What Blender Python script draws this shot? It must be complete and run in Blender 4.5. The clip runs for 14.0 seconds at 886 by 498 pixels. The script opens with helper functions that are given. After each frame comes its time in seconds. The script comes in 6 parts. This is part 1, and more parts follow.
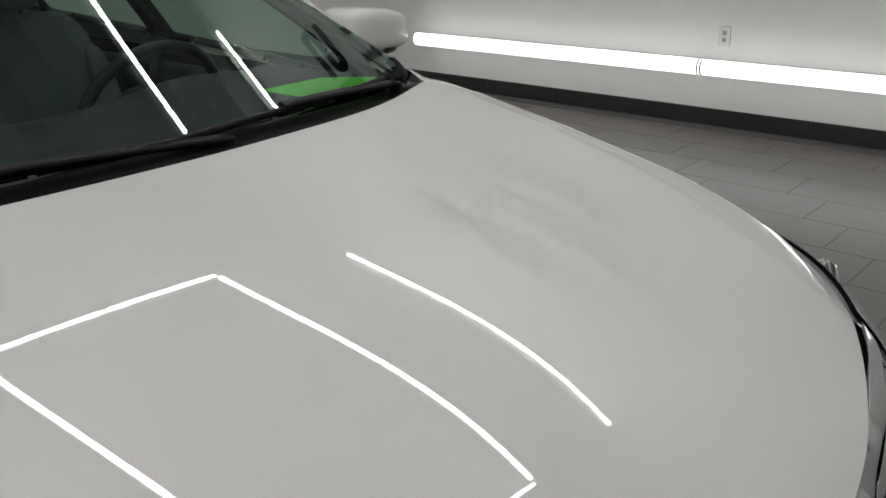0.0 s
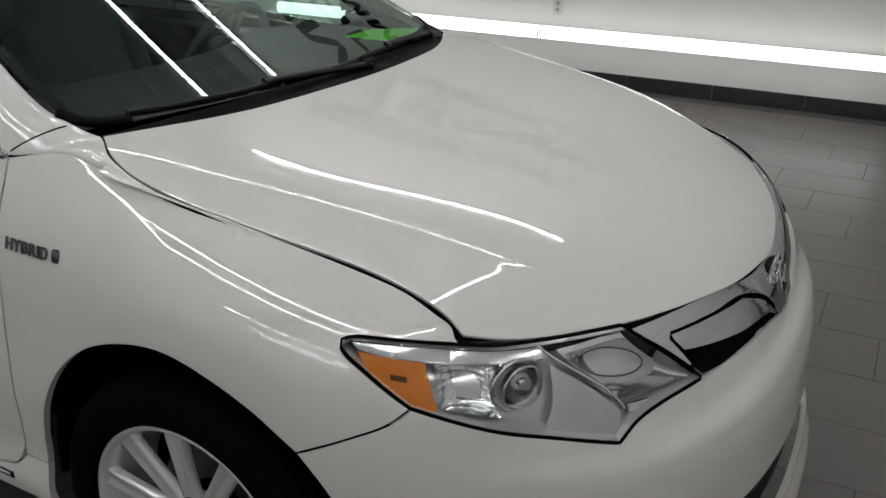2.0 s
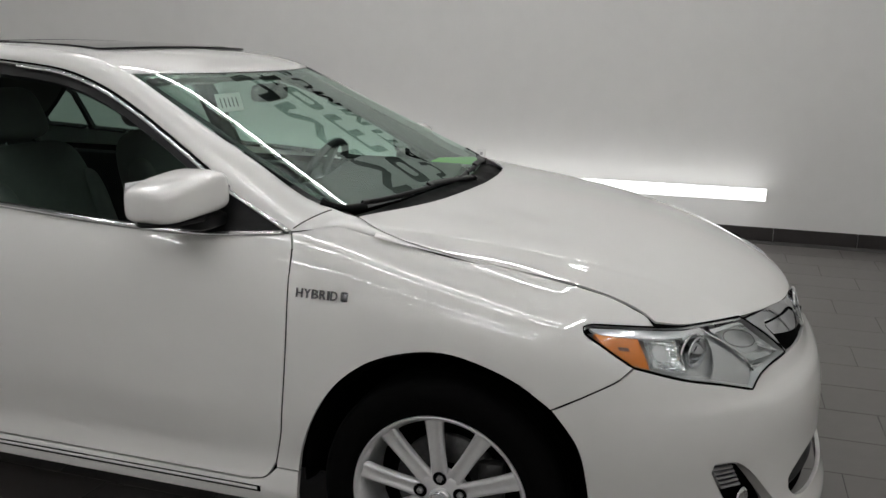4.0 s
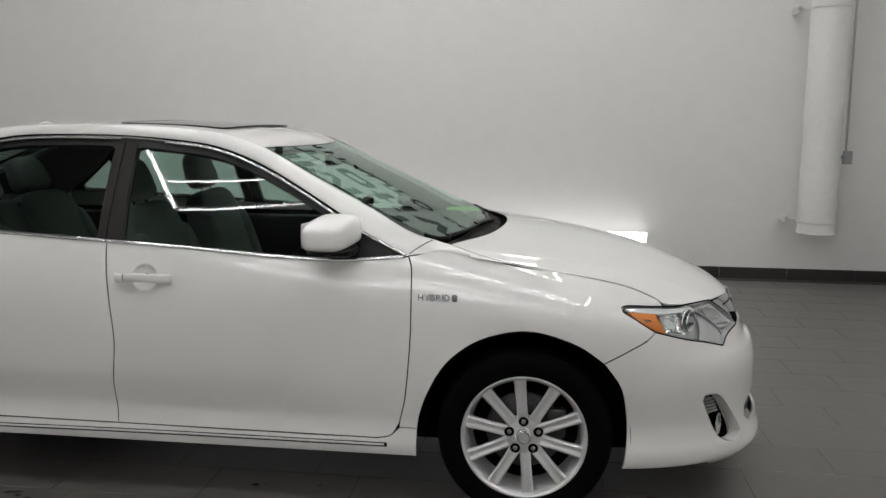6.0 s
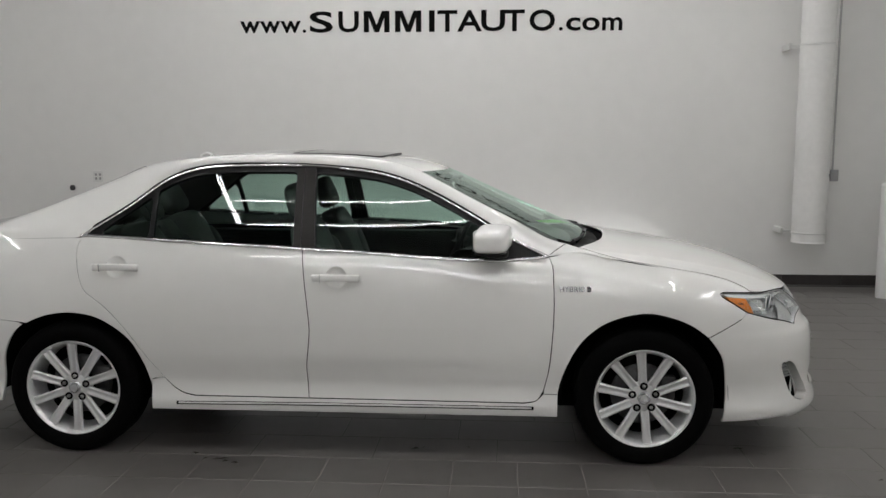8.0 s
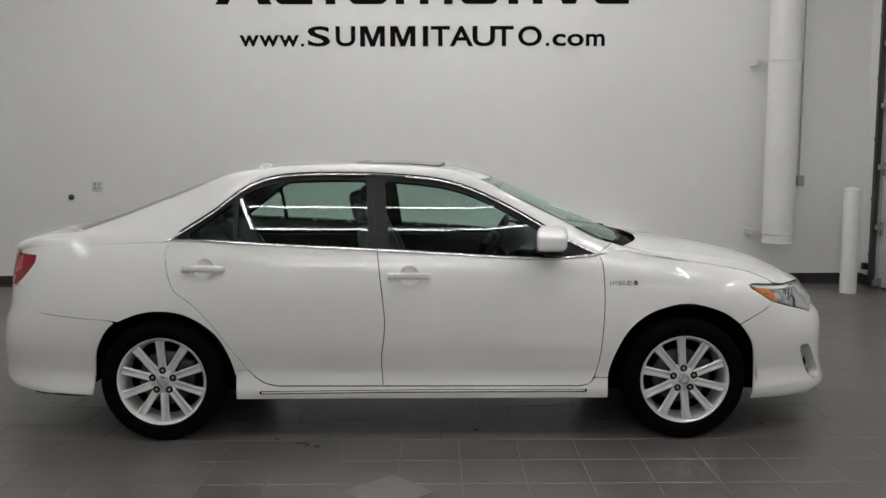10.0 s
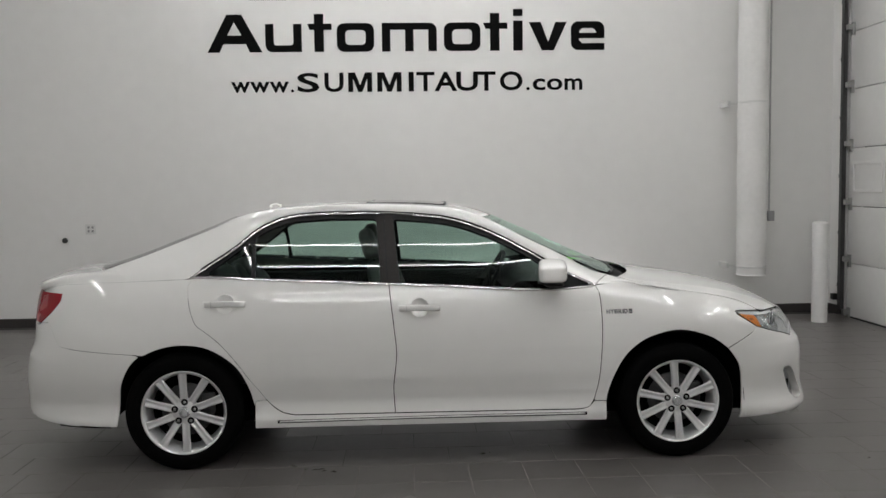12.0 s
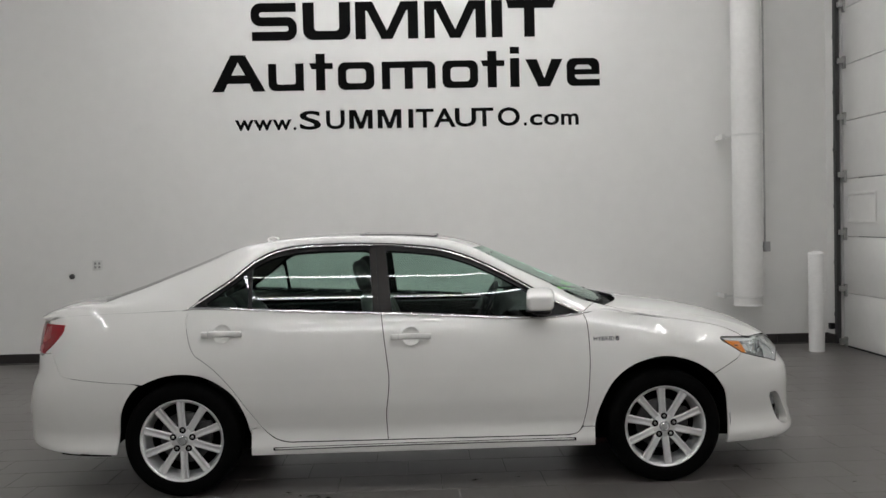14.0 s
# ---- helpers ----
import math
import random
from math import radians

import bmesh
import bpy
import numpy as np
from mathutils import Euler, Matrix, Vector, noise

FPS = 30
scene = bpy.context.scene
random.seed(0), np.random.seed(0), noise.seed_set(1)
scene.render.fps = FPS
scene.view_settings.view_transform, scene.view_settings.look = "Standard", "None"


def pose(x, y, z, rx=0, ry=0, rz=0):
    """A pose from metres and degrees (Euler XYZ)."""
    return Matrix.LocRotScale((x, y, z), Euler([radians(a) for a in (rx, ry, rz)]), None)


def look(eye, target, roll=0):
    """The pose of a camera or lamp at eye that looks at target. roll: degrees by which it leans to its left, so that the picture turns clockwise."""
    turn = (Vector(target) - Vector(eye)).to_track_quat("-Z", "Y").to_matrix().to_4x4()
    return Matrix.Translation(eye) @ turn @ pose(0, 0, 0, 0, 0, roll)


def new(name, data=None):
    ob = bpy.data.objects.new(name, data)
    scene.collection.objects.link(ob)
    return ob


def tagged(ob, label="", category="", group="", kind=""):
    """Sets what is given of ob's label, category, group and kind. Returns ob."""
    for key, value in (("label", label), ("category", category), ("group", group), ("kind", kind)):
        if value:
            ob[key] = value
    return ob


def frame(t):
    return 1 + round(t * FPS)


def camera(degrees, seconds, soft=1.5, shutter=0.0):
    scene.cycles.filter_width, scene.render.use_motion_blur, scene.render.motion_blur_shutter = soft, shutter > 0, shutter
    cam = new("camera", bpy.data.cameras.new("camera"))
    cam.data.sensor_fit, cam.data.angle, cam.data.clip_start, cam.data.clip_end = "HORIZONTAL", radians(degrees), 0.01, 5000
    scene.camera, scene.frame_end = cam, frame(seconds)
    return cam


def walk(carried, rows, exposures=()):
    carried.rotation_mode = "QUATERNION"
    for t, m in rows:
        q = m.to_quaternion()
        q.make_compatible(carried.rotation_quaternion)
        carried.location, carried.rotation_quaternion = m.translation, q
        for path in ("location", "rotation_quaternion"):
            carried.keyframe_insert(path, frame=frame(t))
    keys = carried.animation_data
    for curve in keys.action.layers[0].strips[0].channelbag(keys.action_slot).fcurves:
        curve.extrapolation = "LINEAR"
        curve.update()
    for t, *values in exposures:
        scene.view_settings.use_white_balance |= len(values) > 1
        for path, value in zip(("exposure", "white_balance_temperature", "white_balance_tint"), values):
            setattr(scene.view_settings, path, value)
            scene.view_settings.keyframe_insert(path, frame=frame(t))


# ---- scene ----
from mathutils.geometry import tessellate_polygon

cam = camera(53.6, 14.0)
PATH = [
    (0, (1.052, -0.722, 1.39), (-0.215, 0.639, 0.654), -2.1),
    (0.5, (1.023, -0.962, 1.427), (-0.192, 0.434, 0.668), -1.5),
    (1, (1.02, -1.217, 1.449), (-0.03, 0.284, 0.646), 0.7),
    (1.5, (1.037, -1.51, 1.482), (0.105, 0.056, 0.658), 0.6),
    (2, (1.046, -1.819, 1.5), (0.182, -0.202, 0.703), 0.5),
    (2.5, (0.992, -2.037, 1.487), (0.157, -0.327, 0.874), 0.7),
    (3, (0.874, -2.266, 1.469), (0.09, -0.506, 0.934), 0.9),
    (5.5, (0.244, -3.774, 1.498), (-0.045, -1.822, 1.172), 0.5),
    (6, (0.086, -4.027, 1.514), (-0.161, -2.065, 1.212), 0.5),
    (6.5, (-0.113, -4.269, 1.517), (-0.342, -2.3, 1.248), 0.2),
    (7, (-0.298, -4.542, 1.537), (-0.507, -2.57, 1.282), 0.1),
    (7.5, (-0.472, -4.798, 1.553), (-0.65, -2.821, 1.309), 0.1),
    (8, (-0.677, -4.95, 1.546), (-0.811, -2.97, 1.295), 0.0),
    (8.5, (-0.851, -5.097, 1.551), (-0.94, -3.114, 1.303), 0.0),
    (11, (-1.488, -5.616, 1.573), (-1.432, -3.63, 1.344), -0.5),
    (11.5, (-1.513, -5.709, 1.578), (-1.442, -3.723, 1.357), -0.7),
    (12, (-1.531, -5.731, 1.559), (-1.446, -3.738, 1.417), -0.8),
    (12.5, (-1.526, -5.725, 1.516), (-1.428, -3.73, 1.41), -0.9),
    (13, (-1.509, -5.756, 1.514), (-1.413, -3.76, 1.431), -1.1),
    (13.5, (-1.468, -5.827, 1.53), (-1.384, -3.83, 1.462), -1.2),
    (14, (-1.428, -5.886, 1.533), (-1.363, -3.888, 1.473), -1.3),
]
EXPOSURES = [(0, -0.47), (0.5, -0.52), (1.5, -0.52), (2.0, -0.47), (2.5, -0.37), (3.0, -0.33), (5.5, 0.05), (8.5, 0.06), (12.5, 0.04), (14.0, 0.04)]
walk(cam, [(t, look(eye, target, lean)) for t, eye, target, lean in PATH], EXPOSURES)

# ---- light ----
TUBE_POWER, LOW_POWER = 34.0, 3.5
world = bpy.data.worlds.new("world")
world.use_nodes = True
world.node_tree.nodes["Background"].inputs["Color"].default_value = (0.6, 0.65, 0.7, 1)
world.node_tree.nodes["Background"].inputs["Strength"].default_value = 0.05
scene.world = world


# ---- materials ----
def material(name, color, rough=0.5, metal=0.0, coat=0.0, vary=0.08, scale=6.0, bump=0.0, bump_scale=60.0, emit=0.0, spec=0.5, detail=4.0, coat_ior=1.5):
    """A surface with two scales of colour variation, roughness variation and fine relief."""
    m = bpy.data.materials.new(name)
    m.use_nodes = True
    nt = m.node_tree
    b = nt.nodes["Principled BSDF"]
    b.inputs["Roughness"].default_value, b.inputs["Metallic"].default_value = rough, metal
    b.inputs["Coat Weight"].default_value, b.inputs["Coat Roughness"].default_value, b.inputs["Coat IOR"].default_value = coat, 0.0, coat_ior
    b.inputs["Specular IOR Level"].default_value = spec
    b.inputs["Base Color"].default_value = (*color, 1)
    coords = nt.nodes.new("ShaderNodeTexCoord")
    if vary:
        big, fine = nt.nodes.new("ShaderNodeTexNoise"), nt.nodes.new("ShaderNodeTexNoise")
        big.inputs["Scale"].default_value, fine.inputs["Scale"].default_value = scale * 0.25, scale * 4
        big.inputs["Detail"].default_value = fine.inputs["Detail"].default_value = detail
        add = nt.nodes.new("ShaderNodeMath")
        ramp = nt.nodes.new("ShaderNodeMapRange")
        ramp.inputs["From Min"].default_value, ramp.inputs["From Max"].default_value = 0.6, 1.4
        ramp.inputs["To Min"].default_value, ramp.inputs["To Max"].default_value = 1 - vary, 1 + vary
        mul = nt.nodes.new("ShaderNodeVectorMath")
        mul.operation = "SCALE"
        mul.inputs[0].default_value = color
        for n in (big, fine):
            nt.links.new(coords.outputs["Object"], n.inputs["Vector"])
        nt.links.new(big.outputs["Fac"], add.inputs[0])
        nt.links.new(fine.outputs["Fac"], add.inputs[1])
        nt.links.new(add.outputs[0], ramp.inputs["Value"])
        nt.links.new(ramp.outputs[0], mul.inputs["Scale"])
        nt.links.new(mul.outputs[0], b.inputs["Base Color"])
        rr = nt.nodes.new("ShaderNodeMapRange")
        rr.inputs["From Min"].default_value, rr.inputs["From Max"].default_value = 0.3, 0.7
        rr.inputs["To Min"].default_value, rr.inputs["To Max"].default_value = rough * (1 - vary), min(1, rough * (1 + vary))
        nt.links.new(big.outputs["Fac"], rr.inputs["Value"])
        nt.links.new(rr.outputs[0], b.inputs["Roughness"])
    if bump:
        n, bp = nt.nodes.new("ShaderNodeTexNoise"), nt.nodes.new("ShaderNodeBump")
        n.inputs["Scale"].default_value, n.inputs["Detail"].default_value = bump_scale, 3
        bp.inputs["Strength"].default_value, bp.inputs["Distance"].default_value = bump, 0.004
        nt.links.new(coords.outputs["Object"], n.inputs["Vector"])
        nt.links.new(n.outputs["Fac"], bp.inputs["Height"])
        nt.links.new(bp.outputs[0], b.inputs["Normal"])
    if emit:
        b.inputs["Emission Color"].default_value, b.inputs["Emission Strength"].default_value = (0.995, 0.988, 0.992, 1), emit
    return m


def pane_material(name, tint, ior=1.5, sheen=(1, 1, 1)):
    """Thin glass: lets tinted light through and mirrors by Fresnel."""
    m = bpy.data.materials.new(name)
    m.use_nodes = True
    nt = m.node_tree
    nt.nodes.remove(nt.nodes["Principled BSDF"])
    clear, gloss, mix, facing = (nt.nodes.new("ShaderNode" + k) for k in ("BsdfTransparent", "BsdfGlossy", "MixShader", "LayerWeight"))
    power, scale = nt.nodes.new("ShaderNodeMath"), nt.nodes.new("ShaderNodeMapRange")
    clear.inputs["Color"].default_value = (*tint, 1)
    gloss.inputs["Color"].default_value = (*sheen, 1)
    gloss.inputs["Roughness"].default_value = 0.0
    facing.inputs["Blend"].default_value = 0.5
    power.operation = "POWER"
    power.inputs[1].default_value = 5.0
    scale.inputs["To Min"].default_value = ((ior - 1) / (ior + 1)) ** 2
    nt.links.new(facing.outputs["Facing"], power.inputs[0])
    nt.links.new(power.outputs[0], scale.inputs["Value"])
    nt.links.new(scale.outputs[0], mix.inputs[0])
    nt.links.new(clear.outputs[0], mix.inputs[1])
    nt.links.new(gloss.outputs[0], mix.inputs[2])
    nt.links.new(mix.outputs[0], nt.nodes["Material Output"].inputs["Surface"])
    return m


PAINT = material("pearl_white_paint", (0.80, 0.795, 0.77), 0.6, coat=1.0, vary=0.012, scale=3, spec=0.1, coat_ior=1.78)
CHROME = material("chrome", (0.68, 0.70, 0.72), 0.06, 1.0, vary=0.04, scale=20)
MOULD = material("bright_moulding", (0.92, 0.92, 0.92), 0.09, 0.9, vary=0.03, scale=20)
ALLOY = material("silver_alloy", (0.78, 0.78, 0.78), 0.30, 0.55, coat=0.3, vary=0.05, scale=20)
RUBBER = material("tyre_rubber", (0.003, 0.003, 0.003), 0.8, vary=0.25, scale=15, bump=0.2, bump_scale=120, spec=0.03)
BLACK = material("black_plastic", (0.007, 0.007, 0.0075), 0.42, vary=0.15, scale=20, bump=0.08, bump_scale=200, spec=0.25)
COWL = material("black_cowl_rubber", (0.004, 0.004, 0.004), 0.6, vary=0.2, scale=20, bump=0.1, bump_scale=150, spec=0.08)
GLOSS_BLACK = material("gloss_black", (0.012, 0.012, 0.013), 0.12, vary=0.1, scale=10)
# near-black for liners and intakes; also stands in for shade in gaps and hollows
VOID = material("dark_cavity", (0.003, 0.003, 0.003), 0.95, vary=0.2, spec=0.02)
PILLAR = material("pillar_applique", (0.016, 0.014, 0.013), 0.5, vary=0.15, scale=8, spec=0.2)
TRIM_GREY = material("grey_interior_cloth", (0.09, 0.089, 0.085), 0.85, vary=0.14, scale=14, bump=0.3, bump_scale=300)
LEATHER = material("grey_leather", (0.14, 0.138, 0.132), 0.5, vary=0.10, scale=10, bump=0.25, bump_scale=180)
DASH = material("dark_dashboard", (0.010, 0.010, 0.0105), 0.65, vary=0.15, scale=10, bump=0.3, bump_scale=250)
AMBER = material("amber_reflector", (0.66, 0.185, 0.010), 0.3, coat=0.2, vary=0.10, scale=40, bump=0.25, bump_scale=260)
RED = material("red_lens", (0.30, 0.004, 0.012), 0.25, coat=0.05, vary=0.2, scale=25, spec=0.15)
AMBER_DARK = material("dark_amber", (0.10, 0.03, 0.004), 0.3, vary=0.1)
RAIL = material("bright_silver_plastic", (0.84, 0.85, 0.85), 0.12, 0.5, vary=0.05, scale=30)
LENS = material("projector_glass", (0.30, 0.31, 0.32), 0.03, 0.9, vary=0.05)
SMOKE = material("smoked_silver_panel", (0.60, 0.605, 0.595), 0.20, 0.3, vary=0.12, scale=25)
REFLECTOR = material("bright_reflector", (0.86, 0.87, 0.87), 0.10, 1.0, vary=0.06, scale=40)
HOUSING = material("grey_lamp_housing", (0.68, 0.69, 0.69), 0.14, 0.5, vary=0.08, scale=30)
GREEN = material("bright_green_card", (0.19, 0.88, 0.05), 0.6, vary=0.04, scale=8)
CARD = material("white_card", (0.72, 0.73, 0.70), 0.6, vary=0.04)
INK = material("black_vinyl", (0.005, 0.005, 0.005), 0.6, vary=0.12, scale=5, spec=0.03)
WALL = material("white_wall_paint", (0.77, 0.765, 0.745), 0.62, vary=0.025, scale=1.6, bump=0.10, bump_scale=45)
CEILING = material("dark_ceiling_paint", (0.20, 0.20, 0.195), 0.8, vary=0.05, scale=2)
BASE = material("dark_baseboard_tile", (0.030, 0.026, 0.025), 0.35, vary=0.2, scale=8)
GROUT = material("floor_grout", (0.060, 0.057, 0.055), 0.85, vary=0.2, scale=30, bump=0.3)
DOOR_PAINT = material("door_panel_paint", (0.76, 0.755, 0.735), 0.45, vary=0.03, scale=3, bump=0.08, bump_scale=90)
STEEL = material("galvanised_steel", (0.42, 0.42, 0.41), 0.38, 0.9, vary=0.25, scale=18)
DARK_STEEL = material("dark_steel", (0.08, 0.08, 0.08), 0.45, 0.8, vary=0.2, scale=18)
WRAP = material("white_pipe_wrap", (0.74, 0.735, 0.715), 0.55, vary=0.05, scale=5, bump=0.35, bump_scale=25)
BOLLARD = material("bollard_paint", (0.74, 0.735, 0.72), 0.4, vary=0.05, scale=6, bump=0.1)
PLATE = material("white_plastic", (0.66, 0.66, 0.64), 0.35, vary=0.03)
GREY_BOX = material("grey_box_paint", (0.30, 0.30, 0.30), 0.5, vary=0.1, scale=20)
LIT = material("lit_tube", (0.9, 0.9, 0.9), 0.4, vary=0, emit=TUBE_POWER)
LIT_LOW = material("lit_low_tube", (0.9, 0.9, 0.9), 0.4, vary=0, emit=LOW_POWER)
DEBRIS = material("dark_leaf_debris", (0.030, 0.024, 0.018), 0.7, vary=0.4, scale=40)
BADGE = material("dark_chrome_badge", (0.22, 0.22, 0.23), 0.18, 1.0, vary=0.1, scale=30)
DOOR_CARD = material("black_door_card", (0.010, 0.010, 0.010), 0.6, vary=0.2, spec=0.2)
BRAKE = material("cast_iron", (0.10, 0.10, 0.10), 0.5, 0.7, vary=0.3, scale=20)
SCREEN = pane_material("windshield_glass", (0.62, 0.79, 0.71), 1.72, (0.86, 1.0, 0.93))
SIDE_GLASS = pane_material("tinted_side_glass", (0.55, 0.67, 0.62), 1.42)
BACK_GLASS = pane_material("dark_rear_glass", (0.30, 0.36, 0.34), 1.52)
CLEAR = pane_material("clear_lamp_lens", (0.93, 0.95, 0.95), 1.45)
ROOF_GLASS = material("dark_roof_glass", (0.02, 0.022, 0.024), 0.05, coat=0.5, vary=0.05)


def tile_material(name, color, spread):
    """Grey porcelain tile, each one a little different, with cloudy veins and worn gloss."""
    m = material(name, color, 0.33, vary=0.10, scale=3.0, bump=0.04, bump_scale=70, spec=0.75)
    nt = m.node_tree
    b = nt.nodes["Principled BSDF"]
    info, r, mul = nt.nodes.new("ShaderNodeObjectInfo"), nt.nodes.new("ShaderNodeMapRange"), nt.nodes.new("ShaderNodeVectorMath")
    isl, add = nt.nodes.new("ShaderNodeNewGeometry"), nt.nodes.new("ShaderNodeMath")
    r.inputs["From Max"].default_value = 2
    r.inputs["To Min"].default_value, r.inputs["To Max"].default_value = 1 - spread, 1 + spread
    mul.operation = "SCALE"
    src = b.inputs["Base Color"].links[0].from_socket
    nt.links.new(info.outputs["Random"], add.inputs[0])
    nt.links.new(isl.outputs["Random Per Island"], add.inputs[1])
    nt.links.new(add.outputs[0], r.inputs["Value"])
    nt.links.new(src, mul.inputs[0])
    nt.links.new(r.outputs[0], mul.inputs["Scale"])
    nt.links.new(mul.outputs[0], b.inputs["Base Color"])
    return m


PLATE_GREY = tile_material("pale_grey_plate", (0.175, 0.165, 0.158), 0.03)
TILE = tile_material("grey_floor_tile", (0.122, 0.112, 0.105), 0.07)
SMALL_TILE = tile_material("dark_grey_floor_tile", (0.114, 0.105, 0.099), 0.09)
LIGHT_GROUT = material("light_floor_grout", (0.20, 0.18, 0.167), 0.85, vary=0.2, scale=30)


# ---- building helpers ----
def thing(name, at, label, category, group="", kind=""):
    ob = new(name)
    ob.empty_display_size = 0.1
    ob.location = at
    return tagged(ob, label, category, group, kind)


def link(name, me, mat, parent=None, label=""):
    ob = new(name, me)
    if mat and not me.materials:
        me.materials.append(mat)
    if parent:
        ob.parent = parent
        if parent.data is None:
            ob.matrix_parent_inverse = Matrix.Translation(parent.location).inverted()
    if label:
        ob["label"] = label
    return ob


def mesh(name, verts, faces, mat, parent=None, label="", smooth=True, normals=None):
    me = bpy.data.meshes.new(name)
    me.from_pydata([tuple(map(float, v)) for v in verts], [], [tuple(map(int, f)) for f in faces])
    if smooth:
        me.polygons.foreach_set("use_smooth", [True] * len(me.polygons))
    me.update()
    if normals is not None:
        me.normals_split_custom_set_from_vertices([tuple(map(float, n)) for n in normals])
    return link(name, me, mat, parent, label)


def part(name, bm, mat, parent=None, label="", smooth=False, angle=35):
    me = bpy.data.meshes.new(name)
    bm.normal_update()
    bm.to_mesh(me)
    bm.free()
    if smooth:
        me.polygons.foreach_set("use_smooth", [True] * len(me.polygons))
        me.set_sharp_from_angle(angle=radians(angle))
    return link(name, me, mat, parent, label)


def box(bm, lo, hi, bevel=0.0, seg=2, m=None):
    lo, hi = Vector(lo), Vector(hi)
    made = bmesh.ops.create_cube(bm, size=1.0)["verts"]
    for v in made:
        v.co = Vector((a + (b - a) * (c + 0.5) for a, b, c in zip(lo, hi, v.co)))
    if bevel:
        edges = list({e for v in made for e in v.link_edges})
        out = bmesh.ops.bevel(bm, geom=edges, offset=bevel, segments=seg, profile=0.5, affect="EDGES")
        made = list({v for f in out["faces"] for v in f.verts} | {v for v in made if v.is_valid})
    if m is not None:
        bmesh.ops.transform(bm, matrix=m, verts=made)
    return bm


def block(name, lo, hi, mat, parent=None, label="", bevel=0.003, m=None):
    return part(name, box(bmesh.new(), lo, hi, bevel, 2, m), mat, parent, label, True)


def rod(bm, a, b, r, n=16, r2=None):
    a, b = Vector(a), Vector(b)
    d = b - a
    m = Matrix.Translation((a + b) / 2) @ d.to_track_quat("Z", "Y").to_matrix().to_4x4()
    bmesh.ops.create_cone(bm, cap_ends=True, segments=n, radius1=r, radius2=r if r2 is None else r2, depth=d.length, matrix=m)
    return bm


def grid(name, P, mat, parent=None, label="", closed_u=False, closed_v=False, flip=False, caps=False):
    """A smooth sheet through an array of points P[u][v]."""
    n, k = P.shape[:2]
    faces = []
    for i in range(n if closed_u else n - 1):
        for j in range(k if closed_v else k - 1):
            f = (i * k + j, (i + 1) % n * k + j, (i + 1) % n * k + (j + 1) % k, i * k + (j + 1) % k)
            faces.append(f[::-1] if flip else f)
    if caps:
        faces += [tuple(range(k))[::1 if flip else -1], tuple((n - 1) * k + j for j in range(k))[::-1 if flip else 1]]
    return mesh(name, P.reshape(-1, 3), faces, mat, parent, label)


def smooth_line(pts, n):
    """n points, evenly spaced, on a smooth curve through pts."""
    pts = np.array(pts, float)
    if len(pts) == 2:
        return pts[0] + (pts[1] - pts[0]) * np.linspace(0, 1, n)[:, None]
    t = np.concatenate([[0], np.cumsum(np.linalg.norm(np.diff(pts, axis=0), axis=1) ** 0.5)])
    dense = np.linspace(0, t[-1], 400)
    out = np.empty((400, pts.shape[1]))
    for c in range(pts.shape[1]):
        m = np.gradient(pts[:, c], t)
        i = np.clip(np.searchsorted(t, dense) - 1, 0, len(t) - 2)
        h, u = t[i + 1] - t[i], (dense - t[i]) / (t[i + 1] - t[i])
        out[:, c] = (pts[i, c] * (1 + 2 * u) * (1 - u) ** 2 + h * m[i] * u * (1 - u) ** 2
                     + pts[i + 1, c] * u * u * (3 - 2 * u) + h * m[i + 1] * u * u * (u - 1))
    s = np.concatenate([[0], np.cumsum(np.linalg.norm(np.diff(out, axis=0), axis=1))])
    want = np.linspace(0, s[-1], n)
    return np.stack([np.interp(want, s, out[:, c]) for c in range(out.shape[1])], -1)


def outline(*runs, step=0.006):
    """A closed outline from smooth runs that meet at corners."""
    out = []
    for r in runs:
        r = np.array(r, float)
        n = max(2, int(np.linalg.norm(np.diff(r, axis=0), axis=1).sum() / step))
        out.append(smooth_line(r, n + 1)[:-1])
    return np.concatenate(out)


def shrink(ring, d):
    """An outline moved inwards by d."""
    a, b = np.roll(ring, 1, 0), np.roll(ring, -1, 0)
    t = b - a
    t /= np.linalg.norm(t, axis=1)[:, None] + 1e-9
    area = np.sum(ring[:, 0] * b[:, 1] - b[:, 0] * ring[:, 1])
    n = np.stack([-t[:, 1], t[:, 0]], -1) * (1 if area > 0 else -1)
    return ring + n * d


def inside(ring, p):
    a, b = ring, np.roll(ring, -1, 0)
    x, y = p[:, 0][:, None], p[:, 1][:, None]
    cross = (a[None, :, 1] > y) != (b[None, :, 1] > y)
    with np.errstate(divide="ignore", invalid="ignore"):
        at = (b[None, :, 0] - a[None, :, 0]) * (y - a[None, :, 1]) / (b[None, :, 1] - a[None, :, 1]) + a[None, :, 0]
    return np.sum(cross & (x < at), axis=1) % 2 == 1


def nearest(rings, p):
    best, where = np.full(len(p), 1e9), p.copy()
    for r in rings:
        a, b = r, np.roll(r, -1, 0)
        d = b - a
        t = np.clip(np.einsum("pkc,kc->pk", p[:, None] - a[None], d) / (np.sum(d * d, 1) + 1e-12), 0, 1)
        q = a[None] + t[..., None] * d[None]
        dist = np.linalg.norm(q - p[:, None], axis=2)
        i = dist.argmin(1)
        m = dist[np.arange(len(p)), i]
        better = m < best
        best[better], where[better] = m[better], q[np.arange(len(p)), i][better]
    return where


